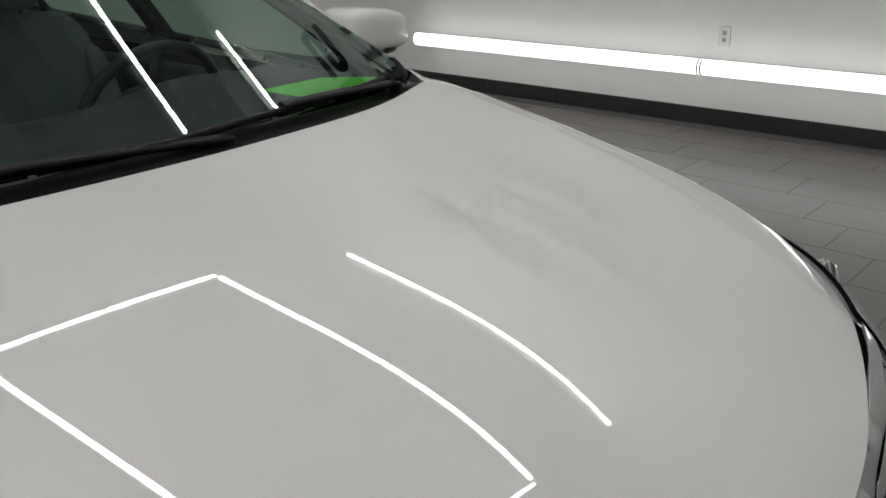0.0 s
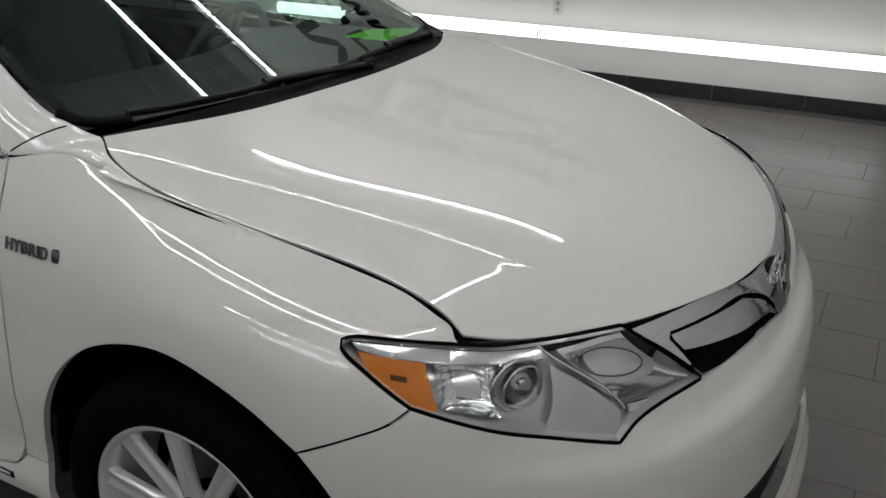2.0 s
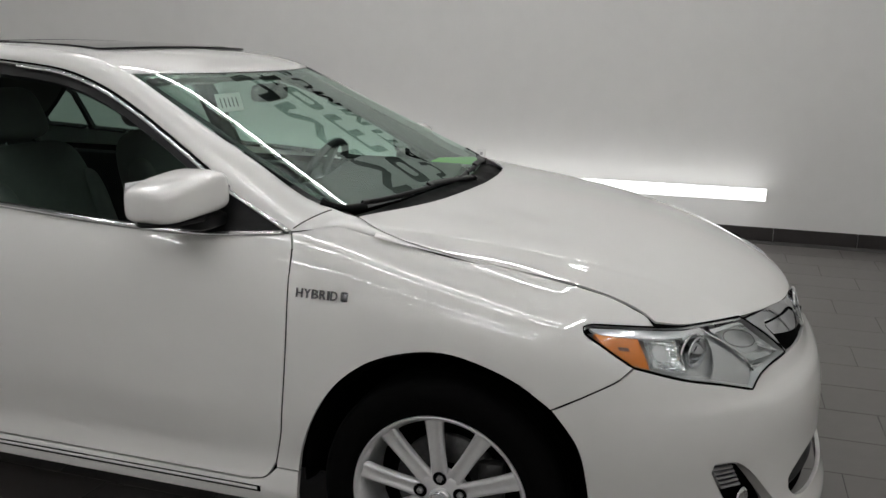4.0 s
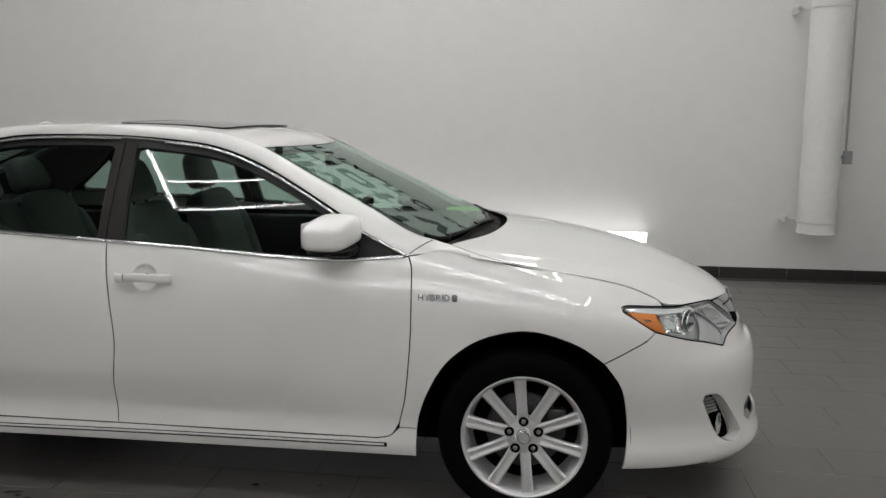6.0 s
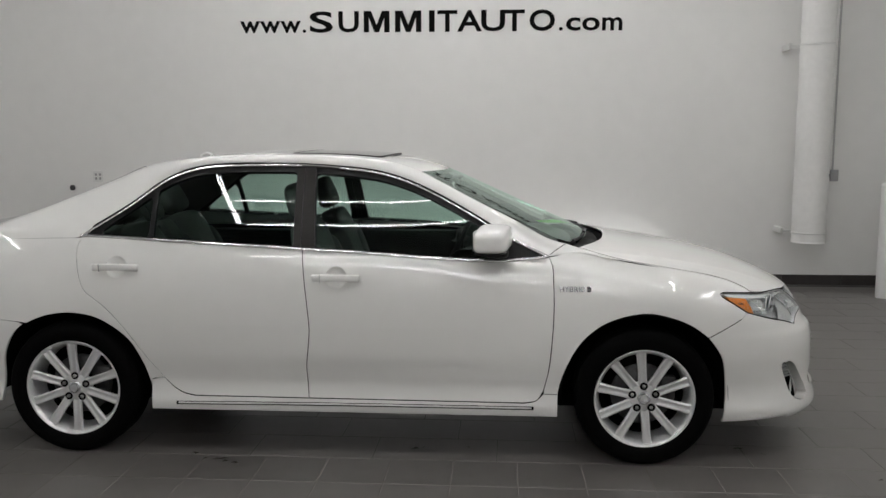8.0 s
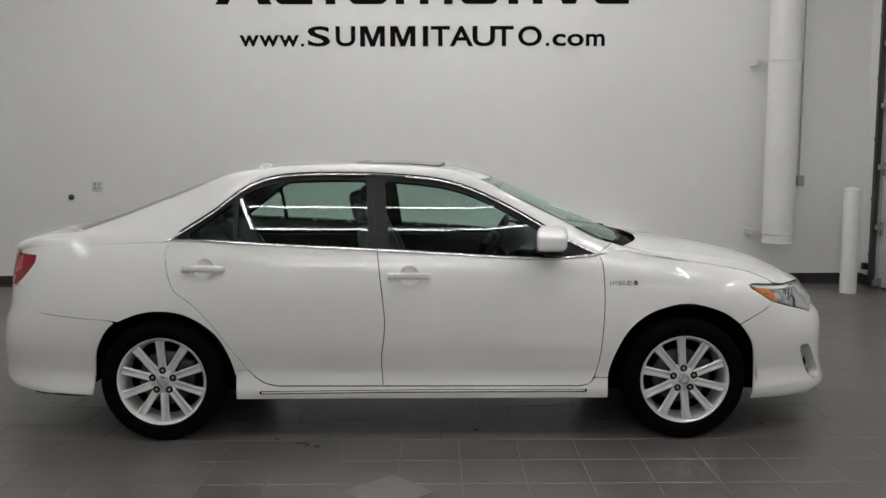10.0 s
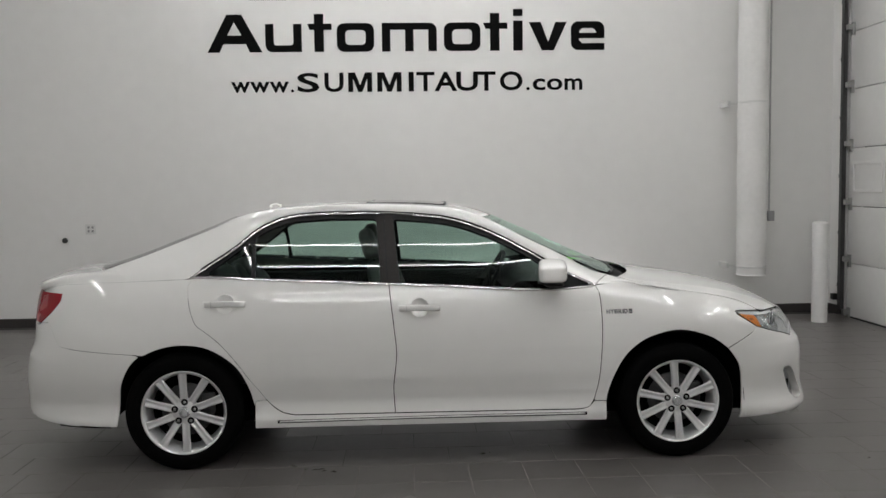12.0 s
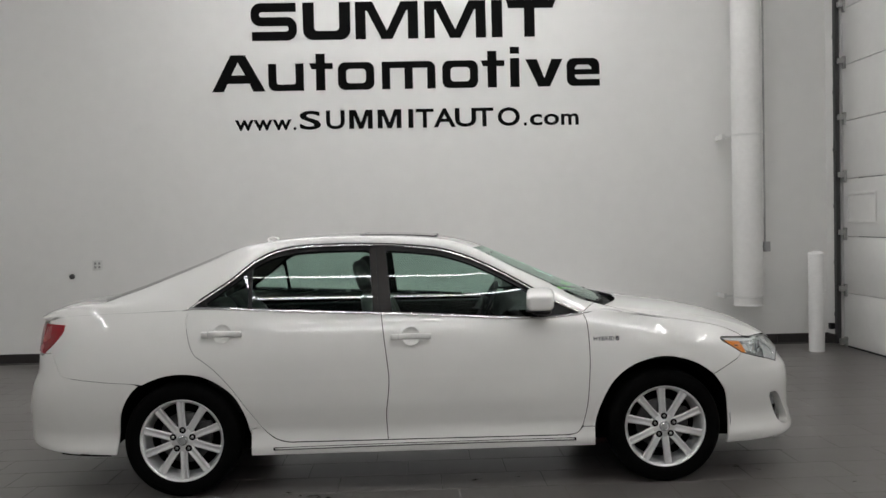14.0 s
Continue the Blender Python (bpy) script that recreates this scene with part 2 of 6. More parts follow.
def sheet(name, ring, f, mat, parent=None, label="", step=0.012, holes=(), gap=0.0024, thick=0.016, off=0.0, side=1, round_edge=0.07):
    """A pressed panel: the part of the surface f(u, v) inside an outline, with turned-in edges. side -1 mirrors it in y."""
    ring = shrink(ring, gap)
    holes = [shrink(h, -gap) for h in holes]
    rings = [ring, *holes]
    lo, hi = ring.min(0) - step * 1.5, ring.max(0) + step * 1.5
    us, vs = np.arange(lo[0], hi[0], step), np.arange(lo[1], hi[1], step)
    U, V = np.meshgrid(us, vs, indexing="ij")
    uv = np.stack([U.ravel(), V.ravel()], -1)
    ok = inside(ring, uv)
    for h in holes:
        ok &= ~inside(h, uv)
    ok2 = ok.reshape(U.shape)
    cell = ok2[:-1, :-1] | ok2[1:, :-1] | ok2[1:, 1:] | ok2[:-1, 1:]
    use = np.zeros(U.shape, bool)
    for du in (0, 1):
        for dv in (0, 1):
            use[du:du + cell.shape[0], dv:dv + cell.shape[1]] |= cell
    out = (use & ~ok2).ravel()
    uv[out] = nearest(rings, uv[out])
    near_in = use.ravel() & ok
    if near_in.any():
        idx = np.nonzero(near_in)[0]
        q = nearest(rings, uv[idx])
        close = np.linalg.norm(q - uv[idx], axis=1) < 0.22 * step
        uv[idx[close]] = q[close]
    ids = -np.ones(U.size, int)
    ids[use.ravel()] = np.arange(use.sum())
    p2 = uv[use.ravel()]
    e = 1e-4
    P = f(p2[:, 0], p2[:, 1])
    N = np.cross(f(p2[:, 0] + e, p2[:, 1]) - f(p2[:, 0] - e, p2[:, 1]), f(p2[:, 0], p2[:, 1] + e) - f(p2[:, 0], p2[:, 1] - e))
    N /= np.linalg.norm(N, axis=1)[:, None] + 1e-12
    mid = P - np.stack([np.clip(P[:, 0], -2.9, 0.1), 0 * P[:, 0], np.minimum(0.6 + 0 * P[:, 0], P[:, 2] - 0.05)], -1)
    sign = 1 if np.mean(np.sum(N * mid, 1)) > 0 else -1
    N = N * sign
    P = P + N * off
    k = U.shape[1]
    i, j = np.nonzero(cell)
    quads = np.stack([ids[i * k + j], ids[(i + 1) * k + j], ids[(i + 1) * k + j + 1], ids[i * k + j + 1]], -1)
    if sign < 0:
        quads = quads[:, ::-1]
    seen, border = {}, {}
    faces = []
    for q in quads:
        keep = [int(a) for n_, a in enumerate(q) if np.abs(p2[a] - p2[q[n_ - 1]]).max() > 1e-6]
        if len(keep) >= 3:
            faces.append(keep)
            for a, b in zip(keep, keep[1:] + keep[:1]):
                seen[(a, b)] = 1
    edge = [(a, b) for a, b in seen if (b, a) not in seen]
    verts, norms = [P], [N.copy()]
    if thick and edge:
        rim = sorted({a for ed in edge for a in ed})
        at = {a: len(P) + n_ for n_, a in enumerate(rim)}
        lat = np.zeros((len(rim), 3))
        for a, b in edge:
            d = P[b] - P[a]
            for c in (a, b):
                lat[at[c] - len(P)] += np.cross(d, N[c])
        lat /= np.linalg.norm(lat, axis=1)[:, None] + 1e-9
        rounded = N[rim] + round_edge * lat
        norms[0][rim] = rounded / np.linalg.norm(rounded, axis=1)[:, None]
        verts += [P[rim] - N[rim] * 0.001, P[rim] - N[rim] * thick]
        norms += [lat, lat]
        r = len(rim)
        for a, b in edge:
            faces.append([b, a, at[a], at[b]])
            faces.append([at[b], at[a], at[a] + r, at[b] + r])
    verts, norms = np.concatenate(verts), np.concatenate(norms)
    if side < 0:
        verts, norms = verts * (1, -1, 1), norms * (1, -1, 1)
        faces = [q[::-1] for q in faces]
    return mesh(name, verts, faces, mat, parent, label, normals=norms)


def sweep(name, path, section, mat, parent=None, label="", side=1, ups=None, closed=False):
    """A section (list of (across, up)) carried along a path; up is away from the car's middle, or ups."""
    path = np.array(path, float)
    t = np.gradient(path, axis=0)
    if closed:
        t = np.roll(path, -1, 0) - np.roll(path, 1, 0)
    t /= np.linalg.norm(t, axis=1)[:, None] + 1e-12
    up = np.array(ups if ups is not None else path - np.stack([np.clip(path[:, 0], -2.9, 0.1), 0 * path[:, 0], 0.8 + 0 * path[:, 0]], -1), float)
    up = up - np.sum(up * t, 1)[:, None] * t
    up /= np.linalg.norm(up, axis=1)[:, None] + 1e-12
    ac = np.cross(t, up)
    P = np.stack([path + ac * a + up * b for a, b in section], 1)
    if side < 0:
        P = P * (1, -1, 1)
    return grid(name, P, mat, parent, label, closed_u=closed, closed_v=True, flip=side > 0, caps=not closed)


def ribbon(w, h):
    return [(-w / 2, -h), (-w / 2, h * 0.3), (-w / 4, h), (w / 4, h), (w / 2, h * 0.3), (w / 2, -h)]


def pad(name, centre, size, mat, parent=None, label="", power=0.45, m=None, n=20, taper=0.0):
    """A cushion: a rounded box with swollen faces."""
    a, b = np.linspace(-math.pi / 2, math.pi / 2, n), np.linspace(-math.pi, math.pi, n * 2, endpoint=False)
    A, B = np.meshgrid(a, b, indexing="ij")
    s = lambda v: np.sign(v) * np.abs(v) ** power
    P = np.stack([s(np.cos(A)) * s(np.cos(B)), s(np.cos(A)) * s(np.sin(B)), s(np.sin(A))], -1)
    P[..., :2] *= 1 - taper * P[..., 2:3]
    P = P * (np.array(size) / 2)
    if m is not None:
        P = P @ np.array(m.to_3x3()).T
    return grid(name, P + np.array(centre), mat, parent, label, closed_v=True, flip=True)


def lathe(name, prof, mat, parent=None, label="", n=48, at=(0, 0, 0), turn=None):
    """A turned shape; prof is (radius, distance along -y)."""
    w = np.linspace(0, 2 * math.pi, n, endpoint=False)
    P = np.stack([np.stack([r * np.cos(w), -d + 0 * w, r * np.sin(w)], -1) for r, d in prof], 0)
    if turn is not None:
        P = P @ np.array(turn.to_3x3()).T
    return grid(name, P + np.array(at), mat, parent, label, closed_v=True, flip=True)


def arc(cx, cy, r, a0, a1, n=7):
    return [(cx + r * math.cos(radians(a0 + (a1 - a0) * k / n)), cy + r * math.sin(radians(a0 + (a1 - a0) * k / n))) for k in range(n + 1)]


def round_box(x0, x1, y0, y1, r):
    return arc(x1 - r, y1 - r, r, 0, 90) + arc(x0 + r, y1 - r, r, 90, 180) + arc(x0 + r, y0 + r, r, 180, 270) + arc(x1 - r, y0 + r, r, 270, 360)


def wide_glyph(ch, w, h):
    """Outlines of a broad square letter, w by h: a list of shapes, each an outer ring and its holes."""
    r, q = .26 * h, .10 * h
    tv, th = .30 * h, .24 * h
    unit = lambda pts: [(a * w, b * h) for a, b in pts]
    if ch == "S":
        m0, m1, e = .385 * h, .625 * h, .27 * h
        right = [(w * .985, h), (w * .985, h - th)] + arc(e + .02 * h, h - th - .07 * h, .07 * h, 90, 180, 4) + arc(e + .02 * h, m1 + .07 * h, .07 * h, 180, 270, 4)
        right += arc(w - r, m1 - r, r, 90, 0) + arc(w - r, r, r, 0, -90)
        left = [(.02 * w, 0), (.02 * w, th)] + arc(w - e - .02 * h, th + .07 * h, .07 * h, -90, 0, 4) + arc(w - e - .02 * h, m0 - .07 * h, .07 * h, 0, 90, 4)
        left += arc(r, m0 + r, r, 270, 180) + arc(r, h - r, r, 180, 90)
        return [[right + left]]
    if ch in "Uu":
        return [[[(0, h)] + arc(r, r, r, 180, 270) + ([(w, 0), (w, h)] if ch == "u" else arc(w - r, r, r, 270, 360) + [(w, h)]) + [(w - tv, h)] + arc(w - tv - q, th + q, q, 360, 270, 4) + arc(tv + q, th + q, q, 270, 180, 4) + [(tv, h)]]]
    if ch == "M":
        half = [(0, 0), (0, 1), (.275, 1), (.5, .23)]
        inner = [(.415, 0), (.185, .76), (.165, .76), (.165, 0)]
        return [[unit(half + [(1 - a, b) for a, b in half[:-1][::-1]] + [(1 - a, b) for a, b in inner[::-1]] + inner)]]
    if ch == "I":
        return [[unit([(0, 0), (1, 0), (1, 1), (0, 1)])]]
    if ch == "T":
        return [[unit([(.36, 0), (.57, 0), (.57, .77), (.93, .77), (1, 1), (0, 1), (.05, .77), (.36, .77)])]]
    if ch == "A":
        return [[unit([(0, 0), (.22, 0), (.29, .22), (.70, .22), (.77, 0), (1, 0), (.63, 1), (.36, 1)]), unit([(.365, .45), (.625, .45), (.49, .80)])]]
    if ch == "t":
        return [[unit([(.28, 0), (.67, 0), (.67, .58), (1, .58), (1, .745), (.67, .745), (.67, 1), (.28, 1), (.28, .745), (0, .745), (.10, .58), (.28, .58)])]]
    if ch == "o":
        return [[round_box(0, w, 0, h, r), round_box(tv, w - tv, th, h - th, q * 1.4)]]
    if ch == "m":
        mid = w / 2
        return [[[(0, 0), (tv, 0), (tv, h - th), (mid - tv / 2, h - th), (mid - tv / 2, 0), (mid + tv / 2, 0), (mid + tv / 2, h - th), (w - tv, h - th), (w - tv, 0), (w, 0)] + arc(w - r, h - r, r, 0, 90) + [(0, h)]]]
    if ch == "i":
        return [[unit([(0, 0), (1, 0), (1, .72), (0, .72)])], [unit([(0, .83), (1, .83), (1, 1), (0, 1)])]]
    if ch == "v":
        return [[unit([(0, 1), (.31, 1), (.505, .30), (.70, 1), (1, 1), (.655, 0), (.34, 0)])]]
    m0, m1 = .41 * h, .60 * h
    return [[[(w, 0), (w, th), (tv + q, th), (tv, th + q), (tv, m0), (w, m0)] + arc(w - r, h - r, r, 0, 90) + arc(r, h - r, r, 90, 180) + arc(r, r, r, 180, 270),
             [(tv, m1), (w - tv, m1), (w - tv, h - th - q), (w - tv - q, h - th), (tv + q, h - th), (tv, h - th - q)]]]


def wide_letters(text, boxes, mat, at, parent):
    """Flat raised letters of broad square shape, each in its own (left, right, bottom, top)."""
    for ch, (x0, x1, z0, z1) in zip(text, boxes):
        bm = bmesh.new()
        for rings in wide_glyph(ch, x1 - x0, z1 - z0):
            flat = [p for r in rings for p in r]
            rows = [[bm.verts.new((at[0] + x0 + a, at[1] + y, at[2] + z0 + b)) for a, b in flat] for y in (-.002, .002)]
            for tri in tessellate_polygon([[Vector((a, b, 0)) for a, b in r] for r in rings]):
                if len(set(tri)) == 3:
                    bm.faces.new([rows[0][k] for k in tri])
            start = 0
            for r in rings:
                n = len(r)
                for k in range(n):
                    a, b = start + k, start + (k + 1) % n
                    bm.faces.new((rows[0][a], rows[0][b], rows[1][b], rows[1][a]))
                start += n
        bmesh.ops.recalc_face_normals(bm, faces=bm.faces[:])
        part("letter", bm, mat, parent)


def letters(text, boxes, mat, at, parent, label="", bold=0.0, turn=None):
    """Flat raised letters of the built-in font, each fitted into its own (left, right, bottom, top)."""
    place = Matrix.Translation(at) @ (turn or Matrix())
    for ch, (x0, x1, z0, z1) in zip(text, boxes):
        bm = bmesh.new()
        if ch == "M":
            half = [(0, 0), (0, 1), (.29, 1), (.5, .34)], [(.41, 0), (.205, .68), (.205, 0)]
            ring = half[0] + [(1 - a, b) for a, b in half[0][:-1][::-1]] + [(1 - a, b) for a, b in half[1][::-1]] + half[1]
            rows = [[bm.verts.new((x0 + a * (x1 - x0), y, z0 + b * (z1 - z0))) for a, b in ring] for y in (-0.002, 0.002)]
            bm.faces.new(rows[0])
            for k in range(len(ring)):
                bm.faces.new((rows[0][k], rows[0][k - 1], rows[1][k - 1], rows[1][k]))
            bmesh.ops.transform(bm, matrix=place, verts=bm.verts)
            part("letter", bm, mat, parent, label)
            continue
        cu = bpy.data.curves.new("letter", "FONT")
        cu.body, cu.extrude, cu.offset, cu.resolution_u = ch, 0.5, bold, 4
        ob = bpy.data.objects.new("letter", cu)
        scene.collection.objects.link(ob)
        me = ob.evaluated_get(bpy.context.evaluated_depsgraph_get()).to_mesh()
        co = np.array([v.co for v in me.vertices])
        lo, hi = co.min(0), co.max(0)
        vs = [bm.verts.new((x0 + (c[0] - lo[0]) / (hi[0] - lo[0] + 1e-9) * (x1 - x0), -c[2] * 0.004, z0 + (c[1] - lo[1]) / (hi[1] - lo[1] + 1e-9) * (z1 - z0))) for c in co]
        for p in me.polygons:
            try:
                bm.faces.new([vs[i] for i in p.vertices])
            except ValueError:
                pass
        ob.evaluated_get(bpy.context.evaluated_depsgraph_get()).to_mesh_clear()
        bpy.data.objects.remove(ob)
        bpy.data.curves.remove(cu)
        bmesh.ops.transform(bm, matrix=place, verts=bm.verts)
        part("letter", bm, mat, parent, label)


def curve(xs, ys):
    """Smooth monotone interpolation through a few control values."""
    xs, ys = np.array(xs, float), np.array(ys, float)
    h, d = np.diff(xs), np.diff(ys) / np.diff(xs)
    m = np.empty(len(xs))
    m[0], m[-1] = d[0], d[-1]
    for i in range(1, len(xs) - 1):
        m[i] = 0 if d[i - 1] * d[i] <= 0 else (h[i - 1] + h[i]) / ((2 * h[i] + h[i - 1]) / 3 / d[i - 1] + (h[i] + 2 * h[i - 1]) / 3 / d[i])
    def f(x):
        x = np.clip(np.asarray(x, float), xs[0], xs[-1])
        i = np.clip(np.searchsorted(xs, x) - 1, 0, len(xs) - 2)
        t = (x - xs[i]) / h[i]
        return (ys[i] * (1 + 2 * t) * (1 - t) ** 2 + h[i] * m[i] * t * (1 - t) ** 2
                + ys[i + 1] * t * t * (3 - 2 * t) + h[i] * m[i + 1] * t * t * (t - 1))
    return f

def gentle(f, s=.07):
    """The same curve with its bends eased over about s metres."""
    o = np.linspace(-2.0, 2.0, 9)
    w = np.exp(-o * o / 2)
    w /= w.sum()
    return lambda x: sum(b * f(np.asarray(x, float) + a * s) for a, b in zip(o, w))


def hood_mid(x):
    """Centre line of the hood: a gentle arch that rolls over at the front edge."""
    x = np.asarray(x, float)
    b = np.maximum(x, .05)
    return 1.0143 + b * (-.1499 + b * (.0903 - b * (.2806 + .0049 * b))) - .143 * (x - b) - 2.0 * np.maximum(x - .79, 0) ** 2
hood_crease = gentle(curve([-.35, -.05, .133, .296, .442, .52, .9], [.745, .693, .658, .625, .590, .566, .46]), .05)
hood_fall = gentle(curve([-.3, 0, .16, .32, .5, .7, .9], [.06, .12, .13, .065, .09, .16, .16]), .06)
hood_step = gentle(curve([-.3, -.12, .42, .56, .7], [0, .003, .003, .001, 0]))
def soft(d, r=.012):
    return .5 * (d + np.sqrt(d * d + r * r)) - .5 * r
def hood_z(x, y):
    a = np.abs(y)
    d = a - hood_crease(x)
    return hood_mid(x) - (.077 + .225 * np.maximum(x, 0) ** 2) * a * a - hood_fall(x) * soft(d) - .4 * np.maximum(d, 0) ** 2 - hood_step(x) * (.5 + .5 * np.tanh(d / .012))
seam_fit = np.polyfit([-.3, -.16, .03, .2, .35, .5], [.782, .772, .762, .747, .730, .714], 3)
def seam_y(x):
    return np.polyval(seam_fit, np.clip(x, -.5, .6))
rise_fit = np.polyfit(np.linspace(-.3, .5, 60), hood_z(np.linspace(-.3, .5, 60), seam_y(np.linspace(-.3, .5, 60))), 8)
belt_z = gentle(curve([-3.9, -3.2, -2.714, -2.343, -2.0, -1.622, -1.242, -.922, -.697, -.45], [1.03, 1.06, 1.071, 1.054, 1.037, 1.019, .999, .976, .966, .985]), .06)
nose = curve([.16, .22, .30, .45, .54, .61, .65, .70, .74, .77, .80, .83, .88], [.855, .905, .885, .870, .864, .846, .812, .788, .764, .74, .71, .672, .58])
tail = curve([.2, .3, .45, .6, .7, .8, .95, 1.02, 1.08], [.82, .86, .865, .84, .80, .79, .77, .74, .68])
FX, FN, RX, RN = .1, 2.5, -3.0, 2.6
low = gentle(curve([.18, .22, .27, .31, .36, .42, .52, .66], [.84, .872, .880, .872, .868, .878, .897, .905]), .012)
def house_y(z):
    d = z - 1.04
    return .80 - .50 * d - .28 * d * d
def top_of(x):
    w = np.clip((np.asarray(x, float) + .50) / .22, 0, 1); w = w ** 3 * (10 + w * (6 * w - 15))
    zs, ys = np.polyval(rise_fit, np.clip(x, -.35, .55)), seam_y(x)
    zb = belt_z(x)
    return zb + (zs - zb) * w, house_y(zb) + (ys - house_y(zb)) * w
def nose_round(x, z):
    return np.maximum(1 - np.clip((np.asarray(x, float) - FX) / nose(z), 0, 1) ** FN, 0) ** (1 / FN)
crown = gentle(curve([-3.2, -2.8, -2.4, -1.1, -.75, -.50, -.30, -.10, .12, .30, .42], [1.8, 2.4, 3.3, 3.3, 3.3, 3.4, 3.8, 4.0, 4.0, 3.8, 3.4]), .10)
flare = gentle(curve([-3.2, -2.8, -2.3, -1.2, -.9, -.6], [0, .018, .038, .040, .024, 0]), .12)
waist = gentle(curve([-1.4, -1.1, -.8, -.6, -.44, -.25, 0, .2], [0, .005, .018, .030, .037, .031, .008, 0]), .10)
def profile(x, z):
    """Half-width of the body side before the ends round off."""
    zt, yt = top_of(np.minimum(x, .5))
    yt = yt / nose_round(np.minimum(x, .5), zt) + flare(x)
    u = np.clip((z - .66) / (zt - .66), 0, None)
    y = np.where(z < .66, low(z), .905 - (.905 - yt) * np.minimum(u, 1.15) ** crown(x))
    v = np.clip((z - .40) / .45, 0, 1) ** .9
    up = house_y(z) + flare(x) * np.clip(1 - (z - zt) / .42, 0, 1) ** .6
    return np.where((z > zt) & (np.asarray(x) < -.40), up, y) - waist(x) * v
def side_y(x, z):
    x, z = np.asarray(x, float), np.asarray(z, float)
    y = profile(x, z)
    f = np.clip((x - FX) / nose(z), 0, 1) ** FN
    r = np.clip((RX - x) / tail(z), 0, 1) ** RN
    return y * np.maximum(1 - f, 0) ** (1 / FN) * np.maximum(1 - r, 0) ** (1 / RN)
def front(q, z):
    """q: angle in degrees from the nose (0) to the side (90)."""
    q, z = np.radians(np.asarray(q, float)), np.asarray(z, float)
    x = FX + nose(z) * np.abs(np.cos(q)) ** (2 / FN)
    y = profile(x, z) * np.abs(np.sin(q)) ** (2 / FN) * np.sign(np.sin(q))
    return np.stack([x, y, z + 0 * x], -1)
def rear(q, z):
    q, z = np.radians(np.asarray(q, float)), np.asarray(z, float)
    x = RX - tail(z) * np.abs(np.cos(q)) ** (2 / RN)
    y = profile(x, z) * np.abs(np.sin(q)) ** (2 / RN) * np.sign(np.sin(q))
    return np.stack([x, y, z + 0 * x], -1)
screen_mid = gentle(curve([-1.25, -1.1, -1.0, -.8, -.6, -.4, -.2, 0], [1.478, 1.425, 1.386, 1.298, 1.208, 1.119, 1.031, .944]), .06)
def screen_z(x, y):
    return screen_mid(x + .14 * (np.abs(y) / .7) ** 2)
# ---- room ----
NORTH, EAST, WEST, SOUTH, HIGH = 4.5, 3.53, -7.6, -10.6, 5.46
DOOR_Y0, DOOR_Y1, DOOR_Z = 0.0, 4.13, 4.2


def wall(name, lo, hi, label):
    return tagged(block(name, lo, hi, WALL, bevel=0), label, "wall", kind="structure")


wall("wall_north", (WEST - 0.2, NORTH, 0), (EAST + 0.2, NORTH + 0.2, HIGH), "smooth off-white painted wall with black lettering")
wall("wall_south", (WEST - 0.2, SOUTH - 0.2, 0), (EAST + 0.2, SOUTH, HIGH), "plain off-white painted wall behind the viewer")
wall("wall_west", (WEST - 0.2, SOUTH, 0), (WEST, NORTH, HIGH), "plain off-white painted end wall")
bm = bmesh.new()
box(bm, (EAST, DOOR_Y1, 0), (EAST + 0.2, NORTH, HIGH))
box(bm, (EAST, SOUTH, 0), (EAST + 0.2, DOOR_Y0, HIGH))
box(bm, (EAST, DOOR_Y0, DOOR_Z), (EAST + 0.2, DOOR_Y1, HIGH))
tagged(part("wall_east", bm, WALL), "off-white painted wall with the overhead door opening", "wall", kind="structure")
bm = box(bmesh.new(), (WEST - 0.2, SOUTH - 0.2, HIGH), (EAST + 0.2, NORTH + 0.2, HIGH + 0.2))
for k in range(40):
    y = SOUTH + 0.1 + k * 0.38
    box(bm, (WEST, y, HIGH - 0.07), (EAST, min(y + 0.13, NORTH), HIGH + 0.01))
tagged(part("ceiling", bm, CEILING), "dark ribbed ceiling deck", "ceiling", kind="structure")


def baseboard(a, b):
    """Dark tiles about 0.6 m long along the foot of a wall."""
    a, b = Vector((*a, 0)), Vector((*b, 0))
    n = max(1, round((b - a).length / 0.61))
    run = (b - a) / n
    ax = run.normalized()
    inn = Vector((-ax.y, ax.x, 0))
    root = thing("baseboard", a, "dark brown tile baseboard along the wall foot", "baseboard", kind="structure")
    for i in range(n):
        bm = box(bmesh.new(), (0.0015, -0.001, 0.0), (run.length - 0.0015, 0.011, 0.107), 0.002, 1)
        m = Matrix.Translation(a + run * i) @ Matrix((ax, inn, Vector((0, 0, 1)))).transposed().to_4x4()
        bmesh.ops.transform(bm, matrix=m, verts=bm.verts)
        part("baseboard_tile", bm, BASE, root)


baseboard((EAST, NORTH), (WEST, NORTH))
baseboard((EAST, DOOR_Y1 + 0.1), (EAST, NORTH - 0.012))
baseboard((WEST, NORTH - 0.012), (WEST, SOUTH))

